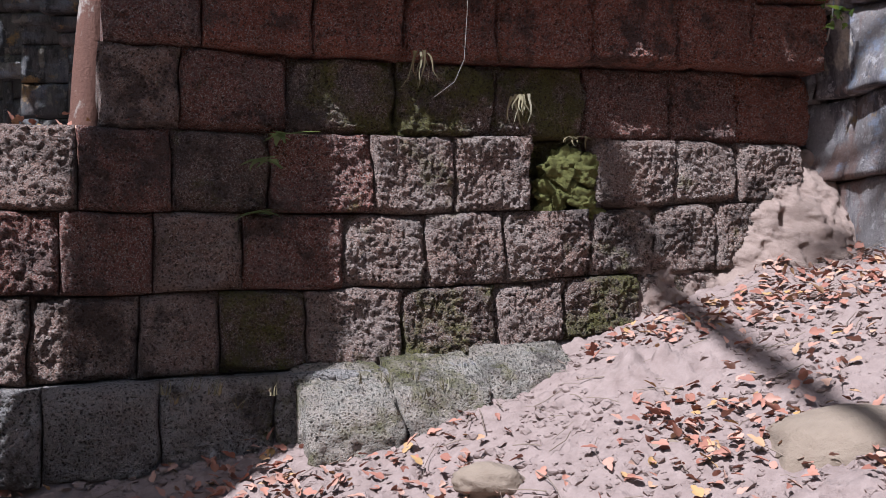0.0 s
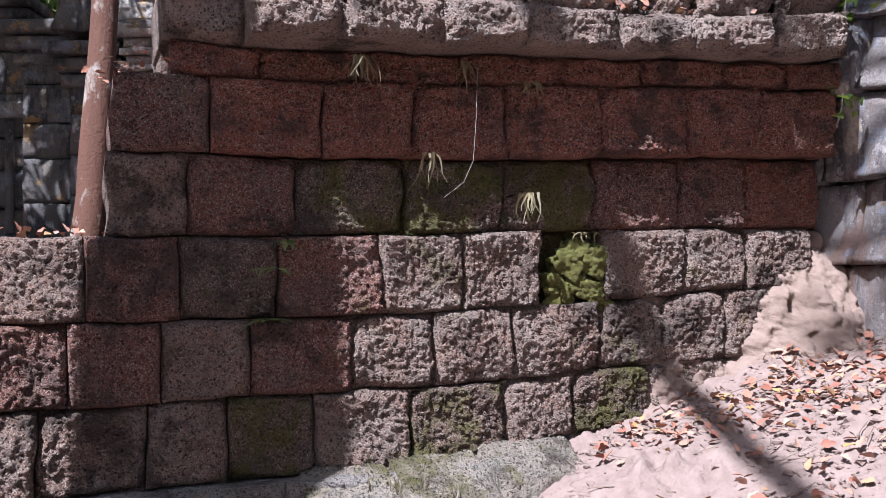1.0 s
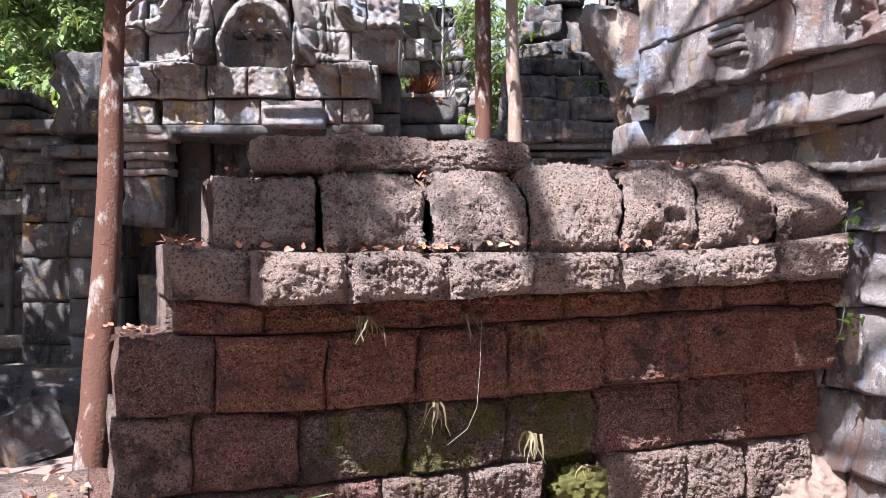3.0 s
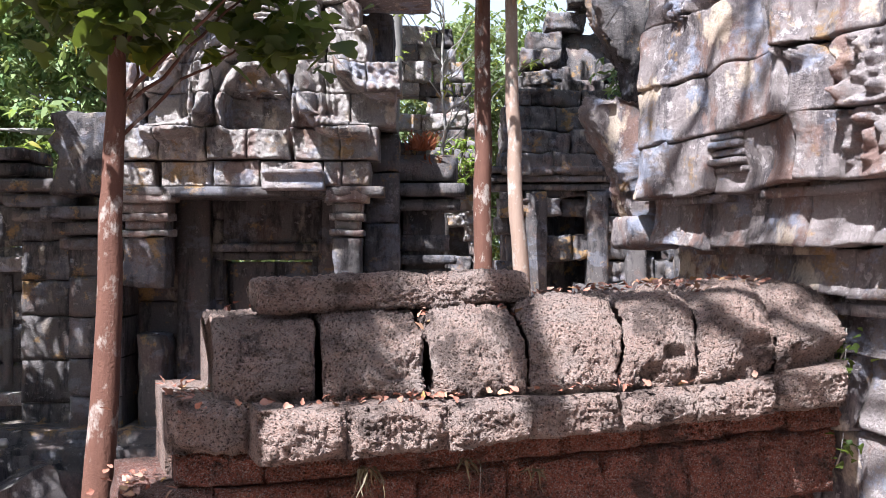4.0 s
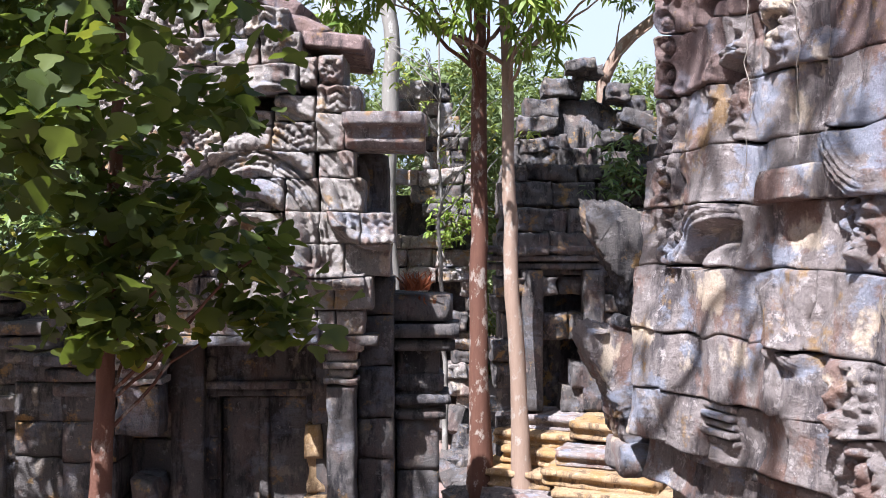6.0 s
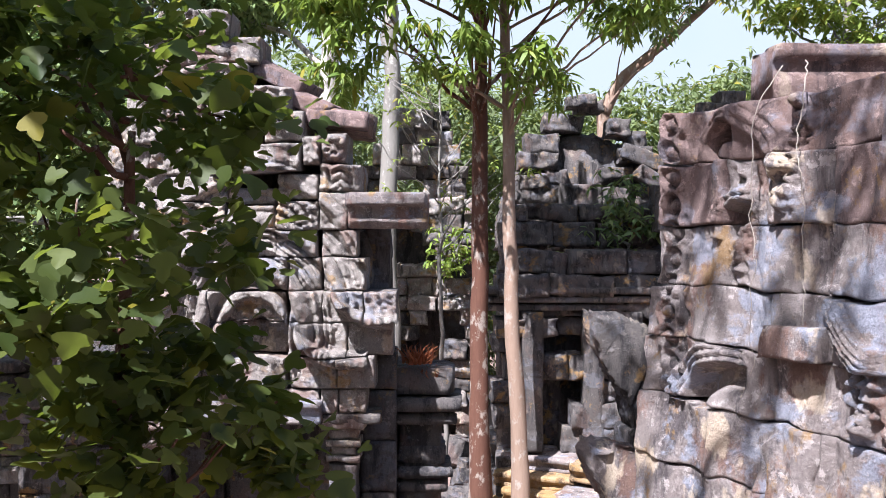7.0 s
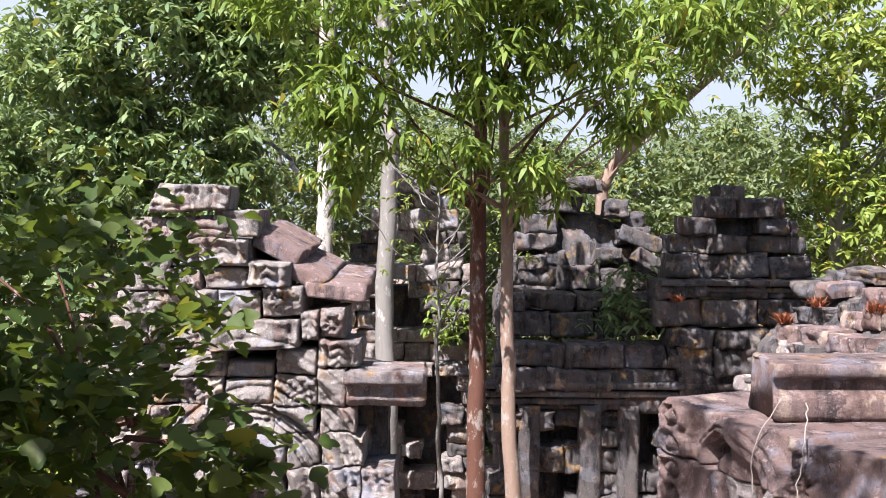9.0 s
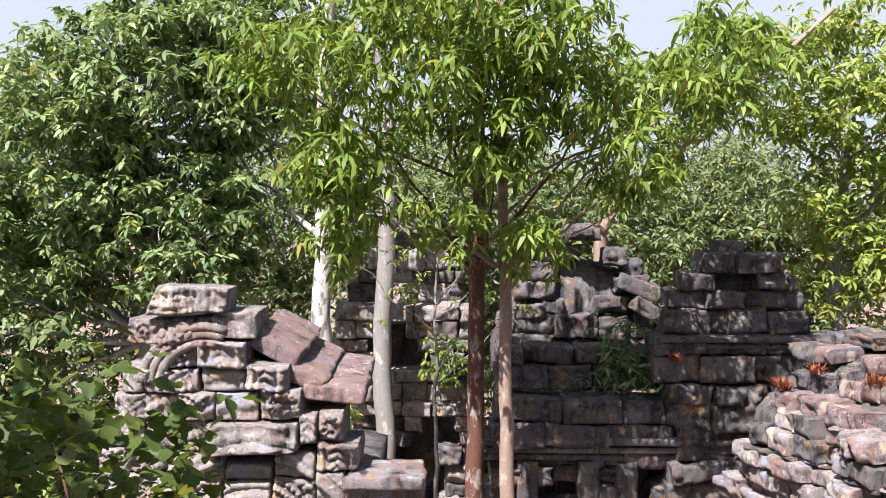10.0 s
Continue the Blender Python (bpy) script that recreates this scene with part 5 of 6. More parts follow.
young = tree("young_tree", "slender reddish tree with large dark green leaves", (-1.93, 5.05, 1.35), (-1.72, 5.2, 6.9), 0.10, 0.02, BARK_RED, LEAF_NEAR,
     [((-2.15, 5.25, 6.25), (1.25, 1.1, 1.30), 60, 0.17), ((-1.3, 5.2, 5.2), (0.6, 0.6, 0.35), 12, 0.12)],
     0.15, 41, 4, 0.006, 28, 0.3, 1.25, True, 0.85, 0.22)
rng_top = np.random.default_rng(71)
top_pts, top_mid = clump_points((-0.50, 0.5, 6.15), (1.05, 0.9, 1.1), 74, 22, 0.17, rng_top)
more_pts, more_mid = clump_points((0.45, 0.3, 5.95), (0.60, 0.5, 0.6), 10, 14, 0.16, rng_top)
part("upper_crown", leaves(np.concatenate([top_pts, more_pts]), 0.13, LEAF_YOUNG, rng_top, 0.3, 0.8, "upper_crown", True), young, "lighter green young leaves")["kind"] = "stuff"
for k in range(7):
    part("limb", tube(wander((0.2, 0.1, 5.0 + 0.15 * k), (top_mid if k < 5 else more_mid)[k], 10, 0.04, rng_top), np.linspace(0.022, 0.005, 10), BARK_RED, 6, 0.1, k, "limb"), young)
tree("red_tree", "tall straight tree with red-brown mottled bark", (0.66, 16.6, 0.9), (0.66, 16.8, 13.5), 0.19, 0.07, BARK_RED, LEAF_BRIGHT,
     [((-1.5, 15.2, 10.35), (0.95, 1.19, 0.75), 32, 0.20), ((-0.3, 15.0, 11.55), (1.26, 1.53, 0.8), 45, 0.22), ((0.9, 14.9, 10.55), (0.84, 1.02, 0.6), 24, 0.18), ((1.9, 15.3, 11.45), (1.05, 1.36, 0.8), 35, 0.20), ((0.1, 15.2, 9.15), (0.63, 0.85, 0.5), 12, 0.16), ((-2.2, 15.4, 11.85), (1.05, 1.36, 0.7), 32, 0.2), ((0.4, 15.0, 12.65), (1.89, 1.70, 0.7), 54, 0.22)],
     0.27, 42, 2, 0.012, 30, 1.0, 1.5, False, 0.36, 0.34)
tree("pale_tree", "tall tree with smooth pale pinkish trunk", (1.40, 16.3, 0.9), (0.95, 16.5, 13.0), 0.155, 0.06, BARK_PALE, LEAF_BRIGHT,
     [((1.4, 14.8, 12.05), (1.05, 1.36, 0.7), 35, 0.20), ((-1.6, 15.2, 9.45), (0.63, 0.85, 0.8), 21, 0.18), ((2.7, 15.2, 10.25), (0.95, 1.19, 0.6), 21, 0.2), ((3.6, 15.4, 11.45), (1.26, 1.53, 0.8), 40, 0.22), ((4.6, 15.6, 12.05), (0.95, 1.36, 0.7), 27, 0.22), ((1.6, 15.2, 9.05), (0.53, 0.85, 0.5), 10, 0.16)],
     0.27, 43, 2, 0.015, 30, 1.0, 1.5, False, 0.36, 0.34)
tree("grey_tree", "grey straight tree rising behind the temple", (-1.15, 22.3, 1.0), (-1.3, 22.3, 15), 0.26, 0.14, BARK_GREY, LEAF_DEEP,
     [((-0.8, 22.5, 14.4), (2.4, 2.0, 1.8), 80, 0.34)], 0.30, 44, 7, 0.04)
tree("white_tree", "pale grey-white forest tree trunk", (-2.3, 21.2, 1.0), (-2.4, 21.2, 16), 0.24, 0.15, BARK_WHITE, LEAF_DEEP,
     [((-4.6, 24.2, 13.6), (2.6, 2.2, 2.4), 170, 0.36)], 0.25, 45, 8, 0.04, 58, 0.6, 1.5, False, 0.5)
tree("broad_tree", "broad dark green tree with dense glossy foliage", (-6.6, 22.5, 1.0), (-6.8, 22.5, 12), 0.32, 0.12, BARK_GREY, LEAF_DEEP,
     [((-6.4, 21.8, 11.8), (2.6, 2.2, 2.5), 190, 0.21), ((-8.4, 22.0, 10.2), (2.2, 2.0, 2.8), 140, 0.21), ((-5.6, 21.6, 9.0), (2.0, 1.6, 2.0), 100, 0.21), ((-9.6, 22.0, 7.0), (2.2, 2.0, 2.4), 90, 0.21), ((-4.4, 21.6, 12.6), (1.6, 1.4, 1.6), 70, 0.20)],
     0.27, 49, 6, 0.04, 50, 0.6, 1.5, False, 0.5)
lean = tree("leaning_tree", "forked tree with a pale limb leaning over the gallery", (3.5, 21.6, 0.9), (3.6, 21.4, 9.2), 0.2, 0.14, BARK_PALE, LEAF_DEEP,
     [((4.2, 20.2, 11.6), (1.7, 1.2, 1.0), 46, 0.26), ((6.2, 20.4, 12.4), (1.3, 1.0, 0.9), 34, 0.26)], 0.24, 46, 1, 0.02, 34, 0.7, 1.5, False, 0.42, 0.25)
lt = np.linspace(0, 4, 24)
part("limb", tube(np.stack([np.interp(lt, np.arange(5), q) for q in ((0.1, 0.5, 1.5, 2.9, 5.0), (-0.2, -0.3, -0.4, -0.5, -0.6), (8.1, 8.9, 9.7, 11.0, 13.0))], -1), np.linspace(0.14, 0.05, 24), BARK_PALE, 10, 0.1, 4, "limb"), lean, "pale leaning limb")
# the forest's haze comes from its leaf colour
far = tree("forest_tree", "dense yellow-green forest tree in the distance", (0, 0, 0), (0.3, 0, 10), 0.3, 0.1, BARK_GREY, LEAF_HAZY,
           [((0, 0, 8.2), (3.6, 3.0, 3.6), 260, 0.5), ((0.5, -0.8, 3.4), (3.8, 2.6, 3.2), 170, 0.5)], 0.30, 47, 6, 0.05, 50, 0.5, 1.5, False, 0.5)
rngf = random.Random(8)
far.matrix_basis = pose(11.5, 33, 0.6, 0, 0, 30)
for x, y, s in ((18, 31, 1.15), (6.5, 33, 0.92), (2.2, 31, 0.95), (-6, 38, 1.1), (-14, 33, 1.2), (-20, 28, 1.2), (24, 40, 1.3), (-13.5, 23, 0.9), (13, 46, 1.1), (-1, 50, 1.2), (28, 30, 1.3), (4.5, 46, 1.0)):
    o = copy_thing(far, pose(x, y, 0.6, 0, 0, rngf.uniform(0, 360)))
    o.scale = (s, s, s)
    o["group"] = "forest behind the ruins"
far["group"] = "forest behind the ruins"
yellow = tree("sunny_tree", "sunlit yellow-green tree beyond the gable", (9.6, 23.0, 1.0), (9.8, 23.0, 13), 0.22, 0.08, BARK_GREY, LEAF_YELLOW,
              [((9.8, 22.5, 12.6), (2.6, 2.0, 1.9), 150, 0.34), ((10.4, 22.5, 9.0), (2.2, 1.8, 1.9), 110, 0.34)], 0.24, 50, 8, 0.05, 50, 0.6, 1.5, False, 0.5)


def bush(name, label, c, rad, clumps, leaf, mat, seed, per=30, spread=0.2, droop=0.3):
    rng = np.random.default_rng(seed)
    ob = thing(name, label, "bush", pose(*c))
    pts, cen = clump_points((0, 0, rad[2] * 0.6), rad, clumps, per, spread, rng, 0.2)
    part("leaves", leaves(pts[::4], leaf, mat, rng, droop, 0.34, "leaves", False, 5), ob)["kind"] = "stuff"
    for i in range(5):
        part("stem", tube(wander((0, 0, -0.1), cen[i], 8, 0.03, rng), np.linspace(0.03, 0.01, 8), BARK_GREY, 6, 0.1, i, "stem"), ob)
    return ob


tree("bare_sapling", "thin bare branching sapling between the ruins", (0.1, 19.5, 1.0), (-0.1, 19.3, 9.8), 0.06, 0.015, BARK_GREY, LEAF_YELLOW,
     [((-0.9, 19.0, 8.6), (1.6, 0.8, 1.4), 14, 0.12), ((0.8, 19.0, 7.6), (1.2, 0.8, 1.0), 10, 0.1)], 0.14, 52, 12, 0.03, 5, 0.4, 1.2, False, 0.42, 0.5)
bush("undergrowth", "bright yellow-green shrub behind the temple roof", (-2.9, 19.5, 4.4), (1.3, 1.0, 1.3), 40, 0.22, LEAF_YELLOW, 61)
bush("undergrowth", "dark green undergrowth between the trees", (-5.0, 27.0, 1.0), (3.5, 1.5, 3.2), 90, 0.34, LEAF_DEEP, 62, 30, 0.36)
bush("undergrowth", "dark green undergrowth between the trees", (-10.5, 25.0, 1.0), (3.5, 1.5, 3.0), 80, 0.34, LEAF_DEEP, 63, 30, 0.36)
bush("undergrowth", "sunlit shrubs beside the temple wing", (-6.6, 13.5, 1.4), (1.5, 1.0, 2.6), 60, 0.20, LEAF_YELLOW, 64, 30, 0.24)
bush("climbing_shrub", "dark green shrub growing on the broken vault", (3.5, 18.0, 6.2), (0.55, 0.45, 0.75), 26, 0.20, LEAF_DEEP, 65, 24, 0.16)
bush("climbing_shrub", "green shrub rooted in the crumbling tower", (0.25, 22.8, 5.6), (0.5, 0.4, 0.6), 16, 0.18, LEAF_BRIGHT, 66, 20, 0.14)
# trees added around the viewer, out of view, which shade the place
# invented tree; trunk and crowns stand up-sun of the parts to be shaded
shade = tree("shade_tree", "unseen tree added to shade the wall, tower and temple", (-2.13, 2.48, 0.3), (-2.53, 1.95, 13.5), 0.40, 0.2, BARK_GREY, LEAF_DEEP,
     [((-1.7, 0.9, 13.2), (1.6, 1.3, 0.9), 15, 0.24), ((-5.0, 4.8, 13.6), (2.2, 2.4, 0.8), 5, 0.22), ((-4.0, -1.0, 13.2), (0.5, 0.4, 0.4), 3, 0.13), ((-1.9, -2.0, 13.0), (1.0, 0.8, 0.4), 4, 0.15), ((-4.5, -1.3, 13.1), (0.36, 0.30, 0.25), 5, 0.12), ((-6.9, 3.4, 13.4), (1.2, 0.7, 0.5), 20, 0.22)], 0.26, 48, 7, 0.005, 20, 0.4, 1.05)
# out-of-view limb laid out to throw a branch shadow over wall and ground
limb_path = [(-0.33, -0.45, 11.2), (-0.60, -1.8, 11.0), (-0.55, -2.98, 10.47), (-0.34, -3.05, 10.2), (-0.20, -3.63, 9.85), (-0.05, -4.13, 9.68), (0.1, -4.9, 9.5)]
lt = np.linspace(0, 6, 30)
part("limb", tube(np.stack([np.interp(lt, np.arange(7), [q[k] for q in limb_path]) for k in range(3)], -1), np.linspace(0.11, 0.05, 30), BARK_GREY, 10, 0.1, 9, "limb"), shade)
# added at the left, crown placed up-sun of the wing to shade it
tree("side_tree", "leafy tree added beside the temple wing to shade it", (-6.6, 8.2, 1.3), (-6.4, 8.0, 8.0), 0.2, 0.08, BARK_GREY, LEAF_YELLOW,
     [((-6.1, 7.9, 7.0), (1.9, 1.9, 1.9), 120, 0.3), ((-6.6, 6.6, 6.0), (1.5, 1.3, 1.1), 45, 0.3)], 0.28, 51, 6, 0.02, 26)
# unseen forest copies, added to hold back skylight from behind and the sides
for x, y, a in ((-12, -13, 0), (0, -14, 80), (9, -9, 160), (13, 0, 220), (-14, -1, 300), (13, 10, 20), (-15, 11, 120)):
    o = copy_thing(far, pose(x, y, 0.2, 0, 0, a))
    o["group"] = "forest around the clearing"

# ---------- details before the wall ----------
def lumps(name, label, category, c, rad, mat, seed, rough=0.35, sub=5, squash=1.0, kind=""):
    """A worn rock or heap: a sphere pushed about by noise at two scales."""
    bm = bmesh.new()
    bmesh.ops.create_icosphere(bm, subdivisions=sub, radius=1.0)
    co = np.array([v.co[:] for v in bm.verts])
    d = 1 + rough * fbm(co[:, 0] * 1.6 + seed, co[:, 1] * 1.6, co[:, 2] * 1.6, seed) + 0.20 * rough * fbm(co[:, 0] * 7, co[:, 1] * 7, co[:, 2] * 7, seed + 3) + 0.06 * rough * np.abs(fbm(co[:, 0] * 15, co[:, 1] * 15, co[:, 2] * 15, seed + 5))
    co = co * d[:, None] * np.array(rad)
    for v, q in zip(bm.verts, co):
        v.co = q
    me = bpy.data.meshes.new(name)
    bm.to_mesh(me)
    bm.free()
    me.materials.append(mat)
    me.polygons.foreach_set("use_smooth", [True] * len(me.polygons))
    ob = new(name, me)
    ob.matrix_basis = pose(*c)
    return tagged(ob, label, category, kind=kind)


lumps("boulder", "smooth rounded tan boulder half sunk in soil", "rock", (1.44, 3.42, 0.86), (0.36, 0.28, 0.20), BOULDER, 3, 0.16)
lumps("rock", "small grey stone lying among leaves", "rock", (0.82, 3.60, 0.85), (0.10, 0.08, 0.06), BOULDER, 5, 0.3, 4)
lumps("rock", "small mossy stone lying among leaves", "rock", (0.15, 3.62, 0.76), (0.14, 0.09, 0.07), BOULDER, 6, 0.3, 4)


def clay_bank():
    """Earth heaped against the end of the wall, steep, rutted and pitted."""
    U, Z = np.meshgrid(np.linspace(1.0, 2.75, 190), np.linspace(0.85, 2.2, 150), indexing="ij")
    crest = 1.60 + 0.46 * step01(1.3, 2.1, U) + 0.04 * vnoise(U * 4, 0, 0, 91)
    p = 0.62 * np.clip((crest - Z) / 0.85, -0.3, 1.3) * (0.20 + 0.80 * step01(1.2, 2.05, U)) - 0.05
    p = p + 0.05 * fbm(U * 2.6, Z * 2.6, 1, 92) + 0.07 * np.abs(fbm(U * 6, Z * 5, 2, 93)) - 0.12 * np.maximum(0, vnoise(U * 8, Z * 9, 3, 94) - 0.3) + 0.030 * fbm(U * 22, Z * 22, 4, 95) + 0.012 * fbm(U * 55, Z * 55, 5, 96)
    v = np.stack([U, -p, Z], -1).reshape(-1, 3)
    ob = new("clay_bank", mesh_of("clay_bank", v, grid_faces(190, 150)[:, ::-1], BANK))
    ob.matrix_basis = WALL_M
    tagged(ob, "crumbling pinkish clay bank against the wall", "earth", kind="structure")


clay_bank()
# mossy footing ledge
ledge = thing("wall_footing", "eroded footing ledge with pale moss", "ledge", WALL_M, "structure")
LEDGE = laterite("laterite ledge", (0.38, 0.29, 0.22), (0.58, 0.47, 0.38), (0.54, 0.50, 0.42), 0.14, 0.13)
for i, (a, b2) in enumerate(((-0.74, -0.33), (-0.33, 0.10), (0.10, 0.56))):
    prof = [(-0.36 + 0.03 * i, 0.70), (0.1, 0.70), (0.1, 1.15 + 0.03 * i), (-0.05, 1.12 + 0.035 * i), (-0.28 + 0.03 * i, 1.01 + 0.055 * i), (-0.36 + 0.03 * i, 0.96 + 0.06 * i), (-0.38 + 0.03 * i, 0.86 + 0.05 * i)]
    part("ledge_stone", sweep(prof, a + 0.004, b2 - 0.004, LEDGE, 0.014, 0.020, 300, "ledge_stone", pits=0.022), ledge)
hole = thing("mossy_hollow", "hollow in the wall filled with yellow-green moss", "moss", WALL_M @ pose(0.68, 0.02, 1.97))
MOSS = plain("moss", (0.04, 0.04, 0.009), (0.15, 0.135, 0.035), 26, 0.95, 1.0)
rngd = np.random.default_rng(3)
for i in range(4):
    ob = lumps("moss_cushion", "", "", (0, 0, 0), (0.10, 0.05, 0.08), MOSS, 50 + i, 1.1, 5)
    ob.parent = hole
    ob.matrix_basis = pose((-0.09, 0.08, -0.05, 0.10)[i], 0.05, (-0.07, -0.09, 0.08, 0.07)[i])


# ---------- litter, grass and hanging plants ----------
def litter(name, label, n, region, seed, size=0.055, mat=DRY_LEAF):
    """Dry leaves lying on the ground, one scatter."""
    rng = np.random.default_rng(seed)
    x, y = rng.uniform(region[0], region[1], n), rng.uniform(region[2], region[3], n)
    keep = vnoise(x * 2.2, y * 2.2, 0, seed) + rng.uniform(-0.5, 0.7, n) > 0
    wall_y = 4.46 + 0.366 * x
    if region[2] < 4:
        keep &= y < wall_y - 0.02
    x, y = x[keep], y[keep]
    z = ground_z(x, y) + 0.02 + 0.035 * fbm(x * 3, y * 3, 0, 3) * (y < 6.5) + rng.uniform(0, 0.02, len(x))
    me = leaves(np.stack([x, y, z], -1), size, mat, rng, 0.0, 0.5, name, True)
    return tagged(new(name, me), label, "leaves", kind="stuff")


def level_leaves(name, label, pts, size, seed, mat=DRY_LEAF):
    rng = np.random.default_rng(seed)
    me = leaves(np.array(pts), size, mat, rng, -0.1, 0.5, name, True)
    return tagged(new(name, me), label, "leaves", kind="stuff")


litter("leaf_litter", "scatter of dry reddish-brown fallen leaves", 4600, (-2.4, 2.4, 3.0, 5.2), 5, 0.058)
litter("yard_litter", "dry leaves over the yard", 1500, (-5, 5, 6.5, 19), 6, 0.12)
rngd = np.random.default_rng(12)
pts = []
for (u, su, v0, v1, k) in ((0.85, 0.55, 0.25, 0.6, 150), (1.42, 0.05, -0.1, 0.45, 34), (0.36, 0.05, -0.05, 0.4, 26), (-0.13, 0.04, -0.05, 0.4, 24), (1.85, 0.15, 0.1, 0.5, 30), (-0.85, 0.2, 0.3, 0.6, 10)):
    for _ in range(k):
        uu, vv = float(rngd.normal(u, su)), rngd.uniform(v0, v1)
        front_v, crest = np.interp(uu, [-1.1, -0.2, 0.7, 2.0], [0.0, -0.165, -0.27, -0.30]), np.interp(uu, [-1.1, 0.4, 1.8, 2.2], [3.575, 3.60, 3.69, 3.66])
        f = min(max((vv - front_v) / (0.40 - front_v), 0.02), 1.0)
        x, y = to_world(uu, vv)
        pts.append((x, y, 3.22 + (crest - 3.22) * math.sqrt(1 - (1 - f) ** 2) + 0.018 + rngd.uniform(0, 0.012)))
for (u, v, z, su, sv, k) in ((-0.3, -0.16, 3.215, 0.45, 0.04, 90), (0.9, -0.27, 3.225, 0.5, 0.02, 40), (-1.22, 0.15, 3.24, 0.05, 0.15, 34), (-1.42, 0.15, 2.86, 0.08, 0.15, 40), (-2.0, 0.25, 2.17, 0.4, 0.15, 60)):
    for _ in range(k):
        x, y = to_world(rngd.normal(u, su), rngd.normal(v, sv))
        pts.append((x, y, z + rngd.uniform(0, 0.02)))
level_leaves("coping_litter", "dry leaves caught on the wall top", pts, 0.047, 7)


def tuft(name, label, category, m, n, length, mat, seed, hang=False, spread=0.05, width=0.006):
    """Blades or strands springing from one spot."""
    rng = np.random.default_rng(seed)
    ob = thing(name, label, category, m)
    vs, fs = [], []
    for i in range(n):
        a = rng.uniform(0, 6.283)
        out = rng.uniform(0.2, 1.0) * spread * 2
        L = length * rng.uniform(0.5, 1.1)
        o = len(vs)
        bx, by = rng.normal(0, spread * 0.4, 2)
        for k in range(5):
            t = k / 4
            w = width * (1 - t * 0.9)
            z = -L * t ** 1.2 + out * t * 0.4 if hang else L * (t - 0.35 * t * t)
            sway = 0.10 * L * math.sin(t * 5 + i * 1.7) * t
            px, py = bx + math.cos(a) * out * t + sway, by + math.sin(a) * out * t
            vs += [(px - w * math.sin(a), py + w * math.cos(a), z), (px + w * math.sin(a), py - w * math.cos(a), z)]
        fs += [(o + 2 * k, o + 2 * k + 1, o + 2 * k + 3, o + 2 * k + 2) for k in range(4)]
    tuft_part = part("tuft", mesh_of("tuft", vs, fs, mat), ob)
    tuft_part["kind"] = "stuff"
    return ob


def wp(u, v, z):
    x, y = to_world(u, v)
    return pose(x, y, z)


for i, (u, v, z, L, n) in enumerate(((-0.50, -0.20, 2.93, 0.16, 26), (-0.02, -0.20, 2.93, 0.14, 14), (0.30, -0.2, 2.86, 0.11, 18), (-0.16, -0.13, 2.53, 0.20, 9), (0.32, -0.12, 2.36, 0.20, 16), (0.62, -0.1, 2.18, 0.08, 12))):
    tuft("hanging_fern", "withered pale fern hanging from a wall joint", "plant", wp(u, v, z), n, L, STRAW, 80 + i, True, 0.06, 0.007)
for i in range(16):
    x = rngd.uniform(-1.3, -0.1)
    tuft("grass_tuft", "thin dry grass at the foot of the wall", "grass", wp(x, -0.14 - 0.2 * rngd.random(), 1.08 - 0.1 * rngd.random()), 8, 0.10, STRAW, 100 + i, False, 0.03, 0.003)
for i, (u, v, z) in enumerate(((-0.87, -0.1, 2.02), (-0.80, -0.08, 2.14), (-0.88, -0.05, 1.80))):
    tuft("wall_plant", "small pale green plant rooted in the wall", "plant", wp(u, v, z), 12, 0.07, LEAF_HAZY, 130 + i, True, 0.07, 0.022)
for i, (u, v, z) in enumerate(((2.02, -0.30, 3.28), (2.06, -0.26, 3.38), (2.02, -0.28, 2.85))):
    x, y = to_world(u, v)
    rng2 = np.random.default_rng(140 + i)
    ob = thing("wall_sapling", "fresh green sapling growing at the wall end", "plant", pose(x, y, z))
    part("leaves", leaves(rng2.normal(0, 0.04, (14, 3)), 0.065, LEAF_YOUNG, rng2, 0.3, 0.5, "leaves", True), ob)
    part("stem", tube([(0, 0.1, -0.12), (0, 0.03, -0.03), (0, 0, 0.08)], [0.006, 0.005, 0.003], BARK_GREY, 6, 0.1, 1, "stem"), ob)
strand = thing("dry_creeper", "thin dry creeper hanging down the laterite wall", "plant", WALL_M)
part("strand", tube([(0.02, -0.24, 2.9), (0.03, -0.2, 2.7), (0.03, -0.16, 2.5), (-0.01, -0.14, 2.4), (-0.10, -0.12, 2.33)], [0.0014] * 5, ROOT, 5, 0.1, 1, "strand"), strand)

# creepers and dry fern on the ruins
for i in range(2):
    rngv = np.random.default_rng(150 + i)
    v0 = -0.12 + 0.18 * i
    vine = thing("creeper", "pale dry creeper stem trailing down the ruin", "plant", WALL_M)
    p = wander((2.15 - 0.05 * i, v0 + 0.15, 7.3), (1.70, v0 + rngv.uniform(-0.2, 0.2), 5.9 - 0.3 * i), 40, 0.016, rngv)
    p[:, 0] = np.interp(p[:, 2], [5.0, 6.0, 6.6, 7.1, 7.3], [1.70, 1.74, 1.82, 1.92, 2.05])
    part("stem", tube(p, np.linspace(0.0035, 0.0015, 40), ROOT, 6, 0.2, i, "stem"), vine)
for i, (x, y, z, r) in enumerate(((-0.28, 10.35, 4.95, 0.3), (-0.15, 10.45, 4.75, 0.25), (5.35, 14.9, 6.72, 0.24), (5.75, 14.7, 7.0, 0.24), (5.45, 15.3, 6.72, 0.2), (6.2, 13.7, 7.0, 0.26), (4.1, 16.6, 6.9, 0.2))):
    tuft("dry_fern", "rust-coloured dry fern on broken masonry", "plant", pose(x, y, z), 60, r, FERN_RED, 160 + i, False, r * 0.5, 0.02)
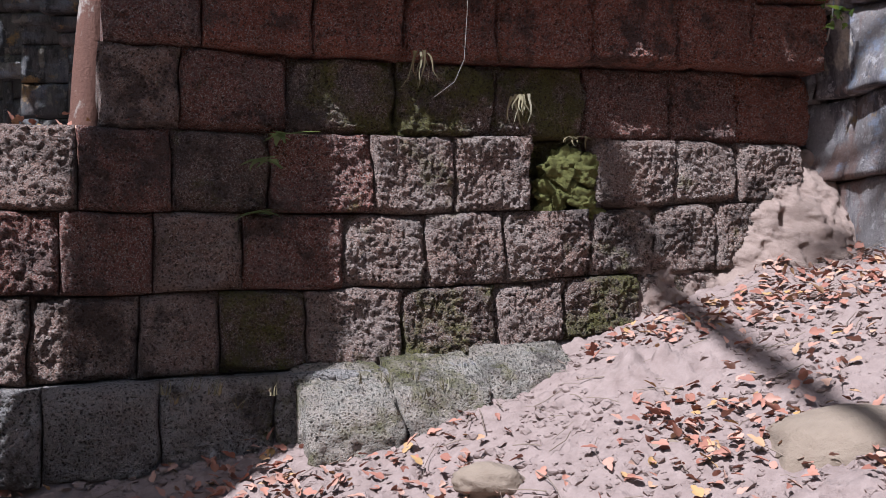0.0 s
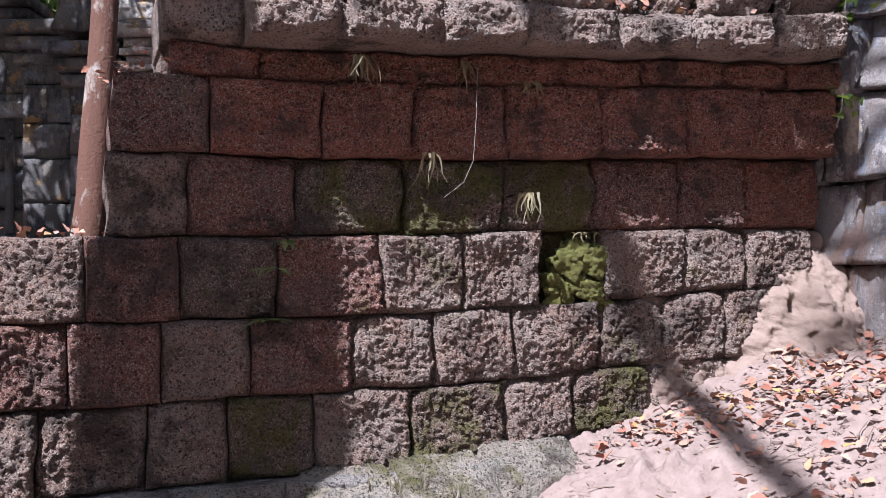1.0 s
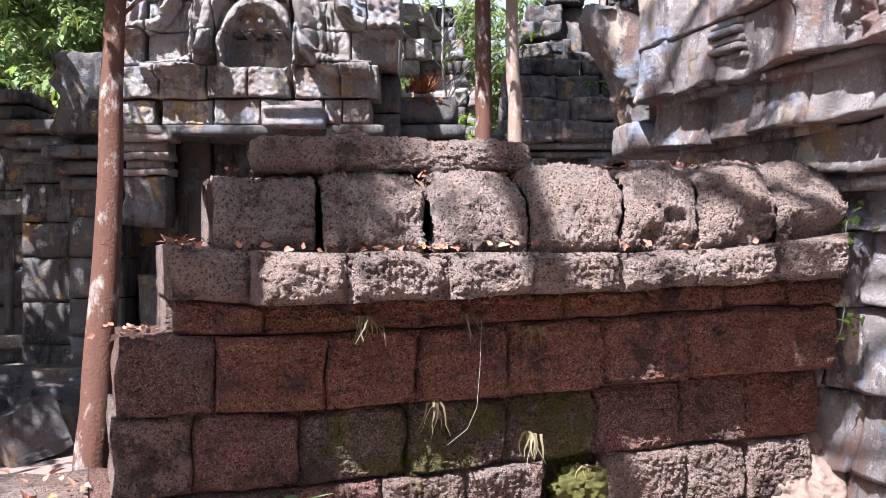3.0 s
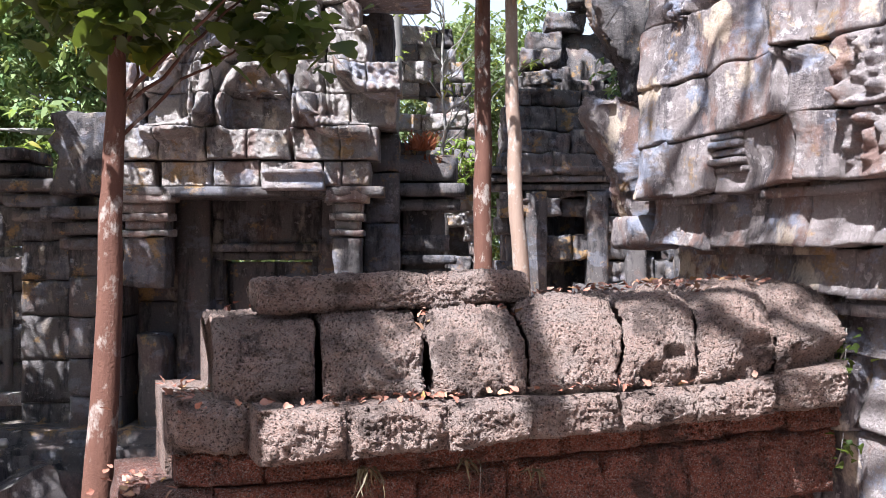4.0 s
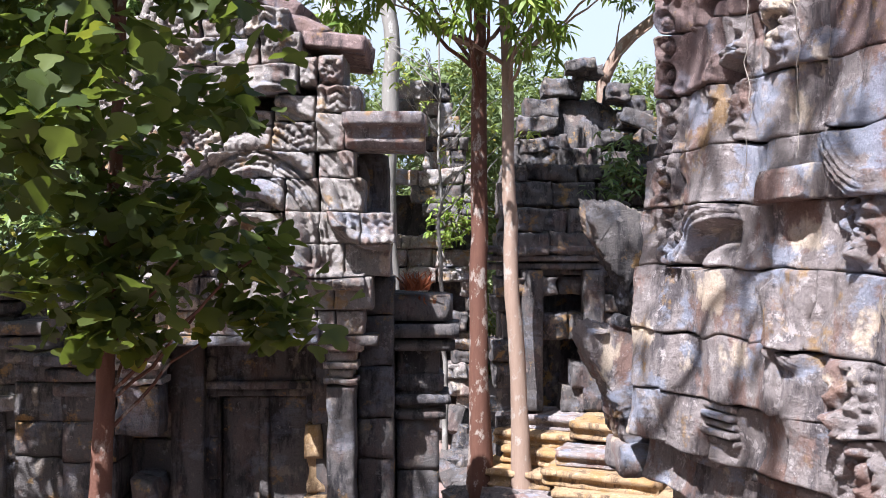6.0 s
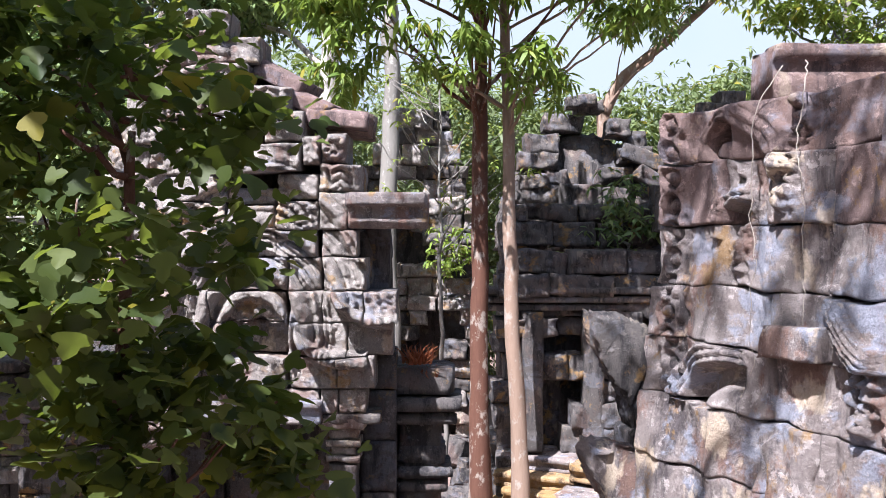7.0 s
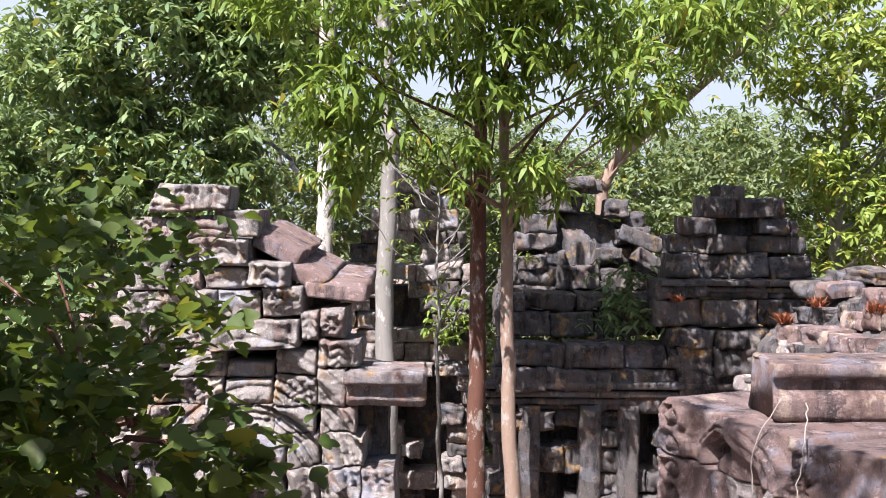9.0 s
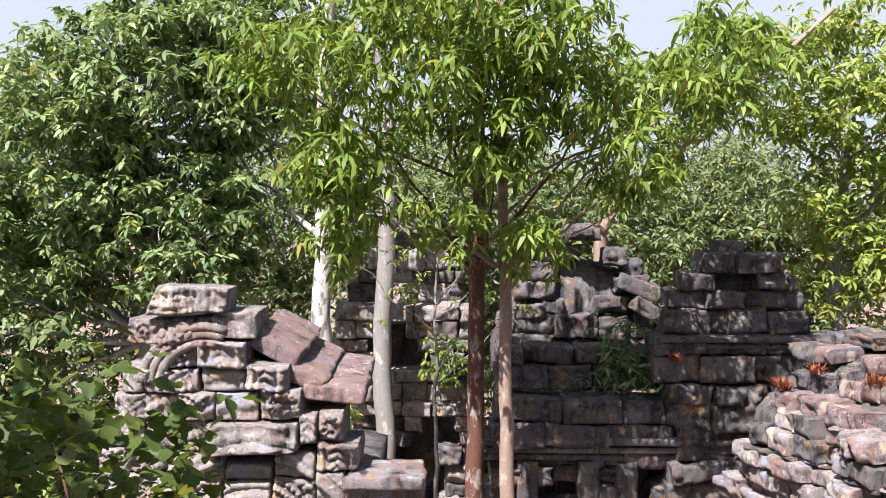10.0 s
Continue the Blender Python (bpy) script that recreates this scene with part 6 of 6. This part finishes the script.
# window and props at the far left, beyond the temple wing
win = thing("stone_window", "grey sandstone window frame in the wing wall", "window", pose(-4.75, 10.38, 2.35))
for nm, a in (("window_jamb", (-0.42, -0.30, 0, 0.25, 0, 1.3)), ("window_jamb", (0.30, 0.42, 0, 0.25, 0, 1.3)), ("window_head", (-0.5, 0.5, -0.03, 0.25, 1.3, 1.46)), ("window_sill", (-0.5, 0.5, -0.06, 0.25, -0.14, 0.0))):
    part(nm, slab(*a, STONE, 0.05, 0.006, 7, nm), win)
part("window_bar", slab(-0.05, 0.04, 0.05, 0.14, 0, 1.3, STONE_DARK_SHADED, 0.05, 0.006, 8, "window_bar"), win)
PLANK = plain("pale planks", (0.32, 0.29, 0.25), (0.5, 0.46, 0.42), 9)
props = thing("timber_prop", "pale timber props and planks beside the temple", "timber", pose(-4.55, 9.3, 1.4))
for a, b2 in (((-0.5, 0, 0.9), (0.2, 0, 0.25)), ((-0.5, 0.1, 0.55), (0.25, 0.1, 0.6)), ((-0.3, 0.05, 0.0), (0.1, 0.05, 0.75)), ((-0.5, 0, 1.5), (0.15, 0.1, 0.5))):
    part("plank", tube([a, tuple((p + q) / 2 for p, q in zip(a, b2)), b2], [0.05, 0.05, 0.05], PLANK, 4, 0.05, 3, "plank"), props)
# rubble in the yard
rngr = random.Random(77)
for i in range(46):
    x, y = (rngr.uniform(-0.1, 1.5), rngr.uniform(12.0, 22.0)) if i < 30 else (rngr.uniform(-6.0, -3.6), rngr.uniform(8.5, 12.0))
    sx, sy, sz = rngr.uniform(0.2, 0.5), rngr.uniform(0.2, 0.4), rngr.uniform(0.15, 0.3)
    me = relief_block(-sx, sx, -sz, sz, -sy, 2 * sy, STONE_DARK_SHADED, None, 0.06, 0.02, 0.035, 900 + i, "fallen_block")
    ob = tagged(new("fallen_block", me), "tumbled grey sandstone block lying in the yard", "stone", "fallen blocks")
    ob.matrix_basis = pose(x, y, float(ground_z(np.array(x), np.array(y))) + 0.12 + 0.5 * max(0, (y - 18) / 4) * (i < 30), rngr.uniform(-25, 25), rngr.uniform(-25, 25), rngr.uniform(0, 180))


def clods(name, label, n, region, seed, mat, smin, smax):
    """Crumbs of earth and gravel, joined."""
    rng = np.random.default_rng(seed)
    base = bmesh.new()
    bmesh.ops.create_icosphere(base, subdivisions=1, radius=1.0)
    bv = np.array([v.co[:] for v in base.verts])
    bf = np.array([[v.index for v in f.verts] for f in base.faces])
    base.free()
    x, y = rng.uniform(region[0], region[1], n), rng.uniform(region[2], region[3], n)
    k = y < 4.42 + 0.366 * x
    x, y = x[k], y[k]
    s = smin * (smax / smin) ** (rng.random(len(x)) ** 2.2)
    z = ground_z(x, y) + 0.035 * fbm(x * 3, y * 3, 0, 3) + s * 0.2
    v = bv[None] * (1 + 0.55 * rng.uniform(-1, 1, (len(x), len(bv), 1))) * s[:, None, None] * np.array((1.2, 1, 0.7))
    v = v + np.stack([x, y, z], -1)[:, None]
    f = (bf[None] + np.arange(len(x))[:, None, None] * len(bv)).reshape(-1, 3)
    return tagged(new(name, mesh_of(name, v.reshape(-1, 3), f, mat, False)), label, "soil", kind="stuff")


clods("soil_clods", "loose crumbs of pinkish earth before the wall", 16000, (-2.4, 2.5, 2.9, 5.3), 9, SOIL, 0.004, 0.026)


def twigs(name, label, n, region, seed):
    """Thin dry twigs strewn over the soil, joined."""
    rng = np.random.default_rng(seed)
    vs, fs = [], []
    for _ in range(n):
        x, y = rng.uniform(region[0], region[1]), rng.uniform(region[2], region[3])
        if y > 4.35 + 0.366 * x:
            continue
        a, L, r = rng.uniform(0, math.pi), rng.uniform(0.05, 0.22), rng.uniform(0.0012, 0.003)
        bend = rng.normal(0, 0.25)
        ring = []
        for k in range(4):
            t = k / 3 - 0.5
            px, py = x + L * t * math.cos(a + bend * t), y + L * t * math.sin(a + bend * t)
            pz = float(ground_z(np.array(px), np.array(py))) + 0.035 * float(fbm(px * 3, py * 3, 0, 3)) + 0.028 + rng.uniform(0, 0.01)
            ring.append((px, py, pz))
        o = len(vs)
        for px, py, pz in ring:
            vs += [(px - r * math.sin(a), py + r * math.cos(a), pz), (px + r * math.sin(a), py - r * math.cos(a), pz), (px, py, pz + 1.6 * r)]
        for k in range(3):
            b = o + 3 * k
            fs += [(b + i, b + (i + 1) % 3, b + 3 + (i + 1) % 3, b + 3 + i) for i in range(3)]
    tagged(new(name, mesh_of(name, vs, fs, EARTH)), label, "twig", kind="stuff")


twigs("fallen_twigs", "thin dry twigs strewn among the leaves", 170, (-2.3, 2.3, 3.05, 5.1), 15)
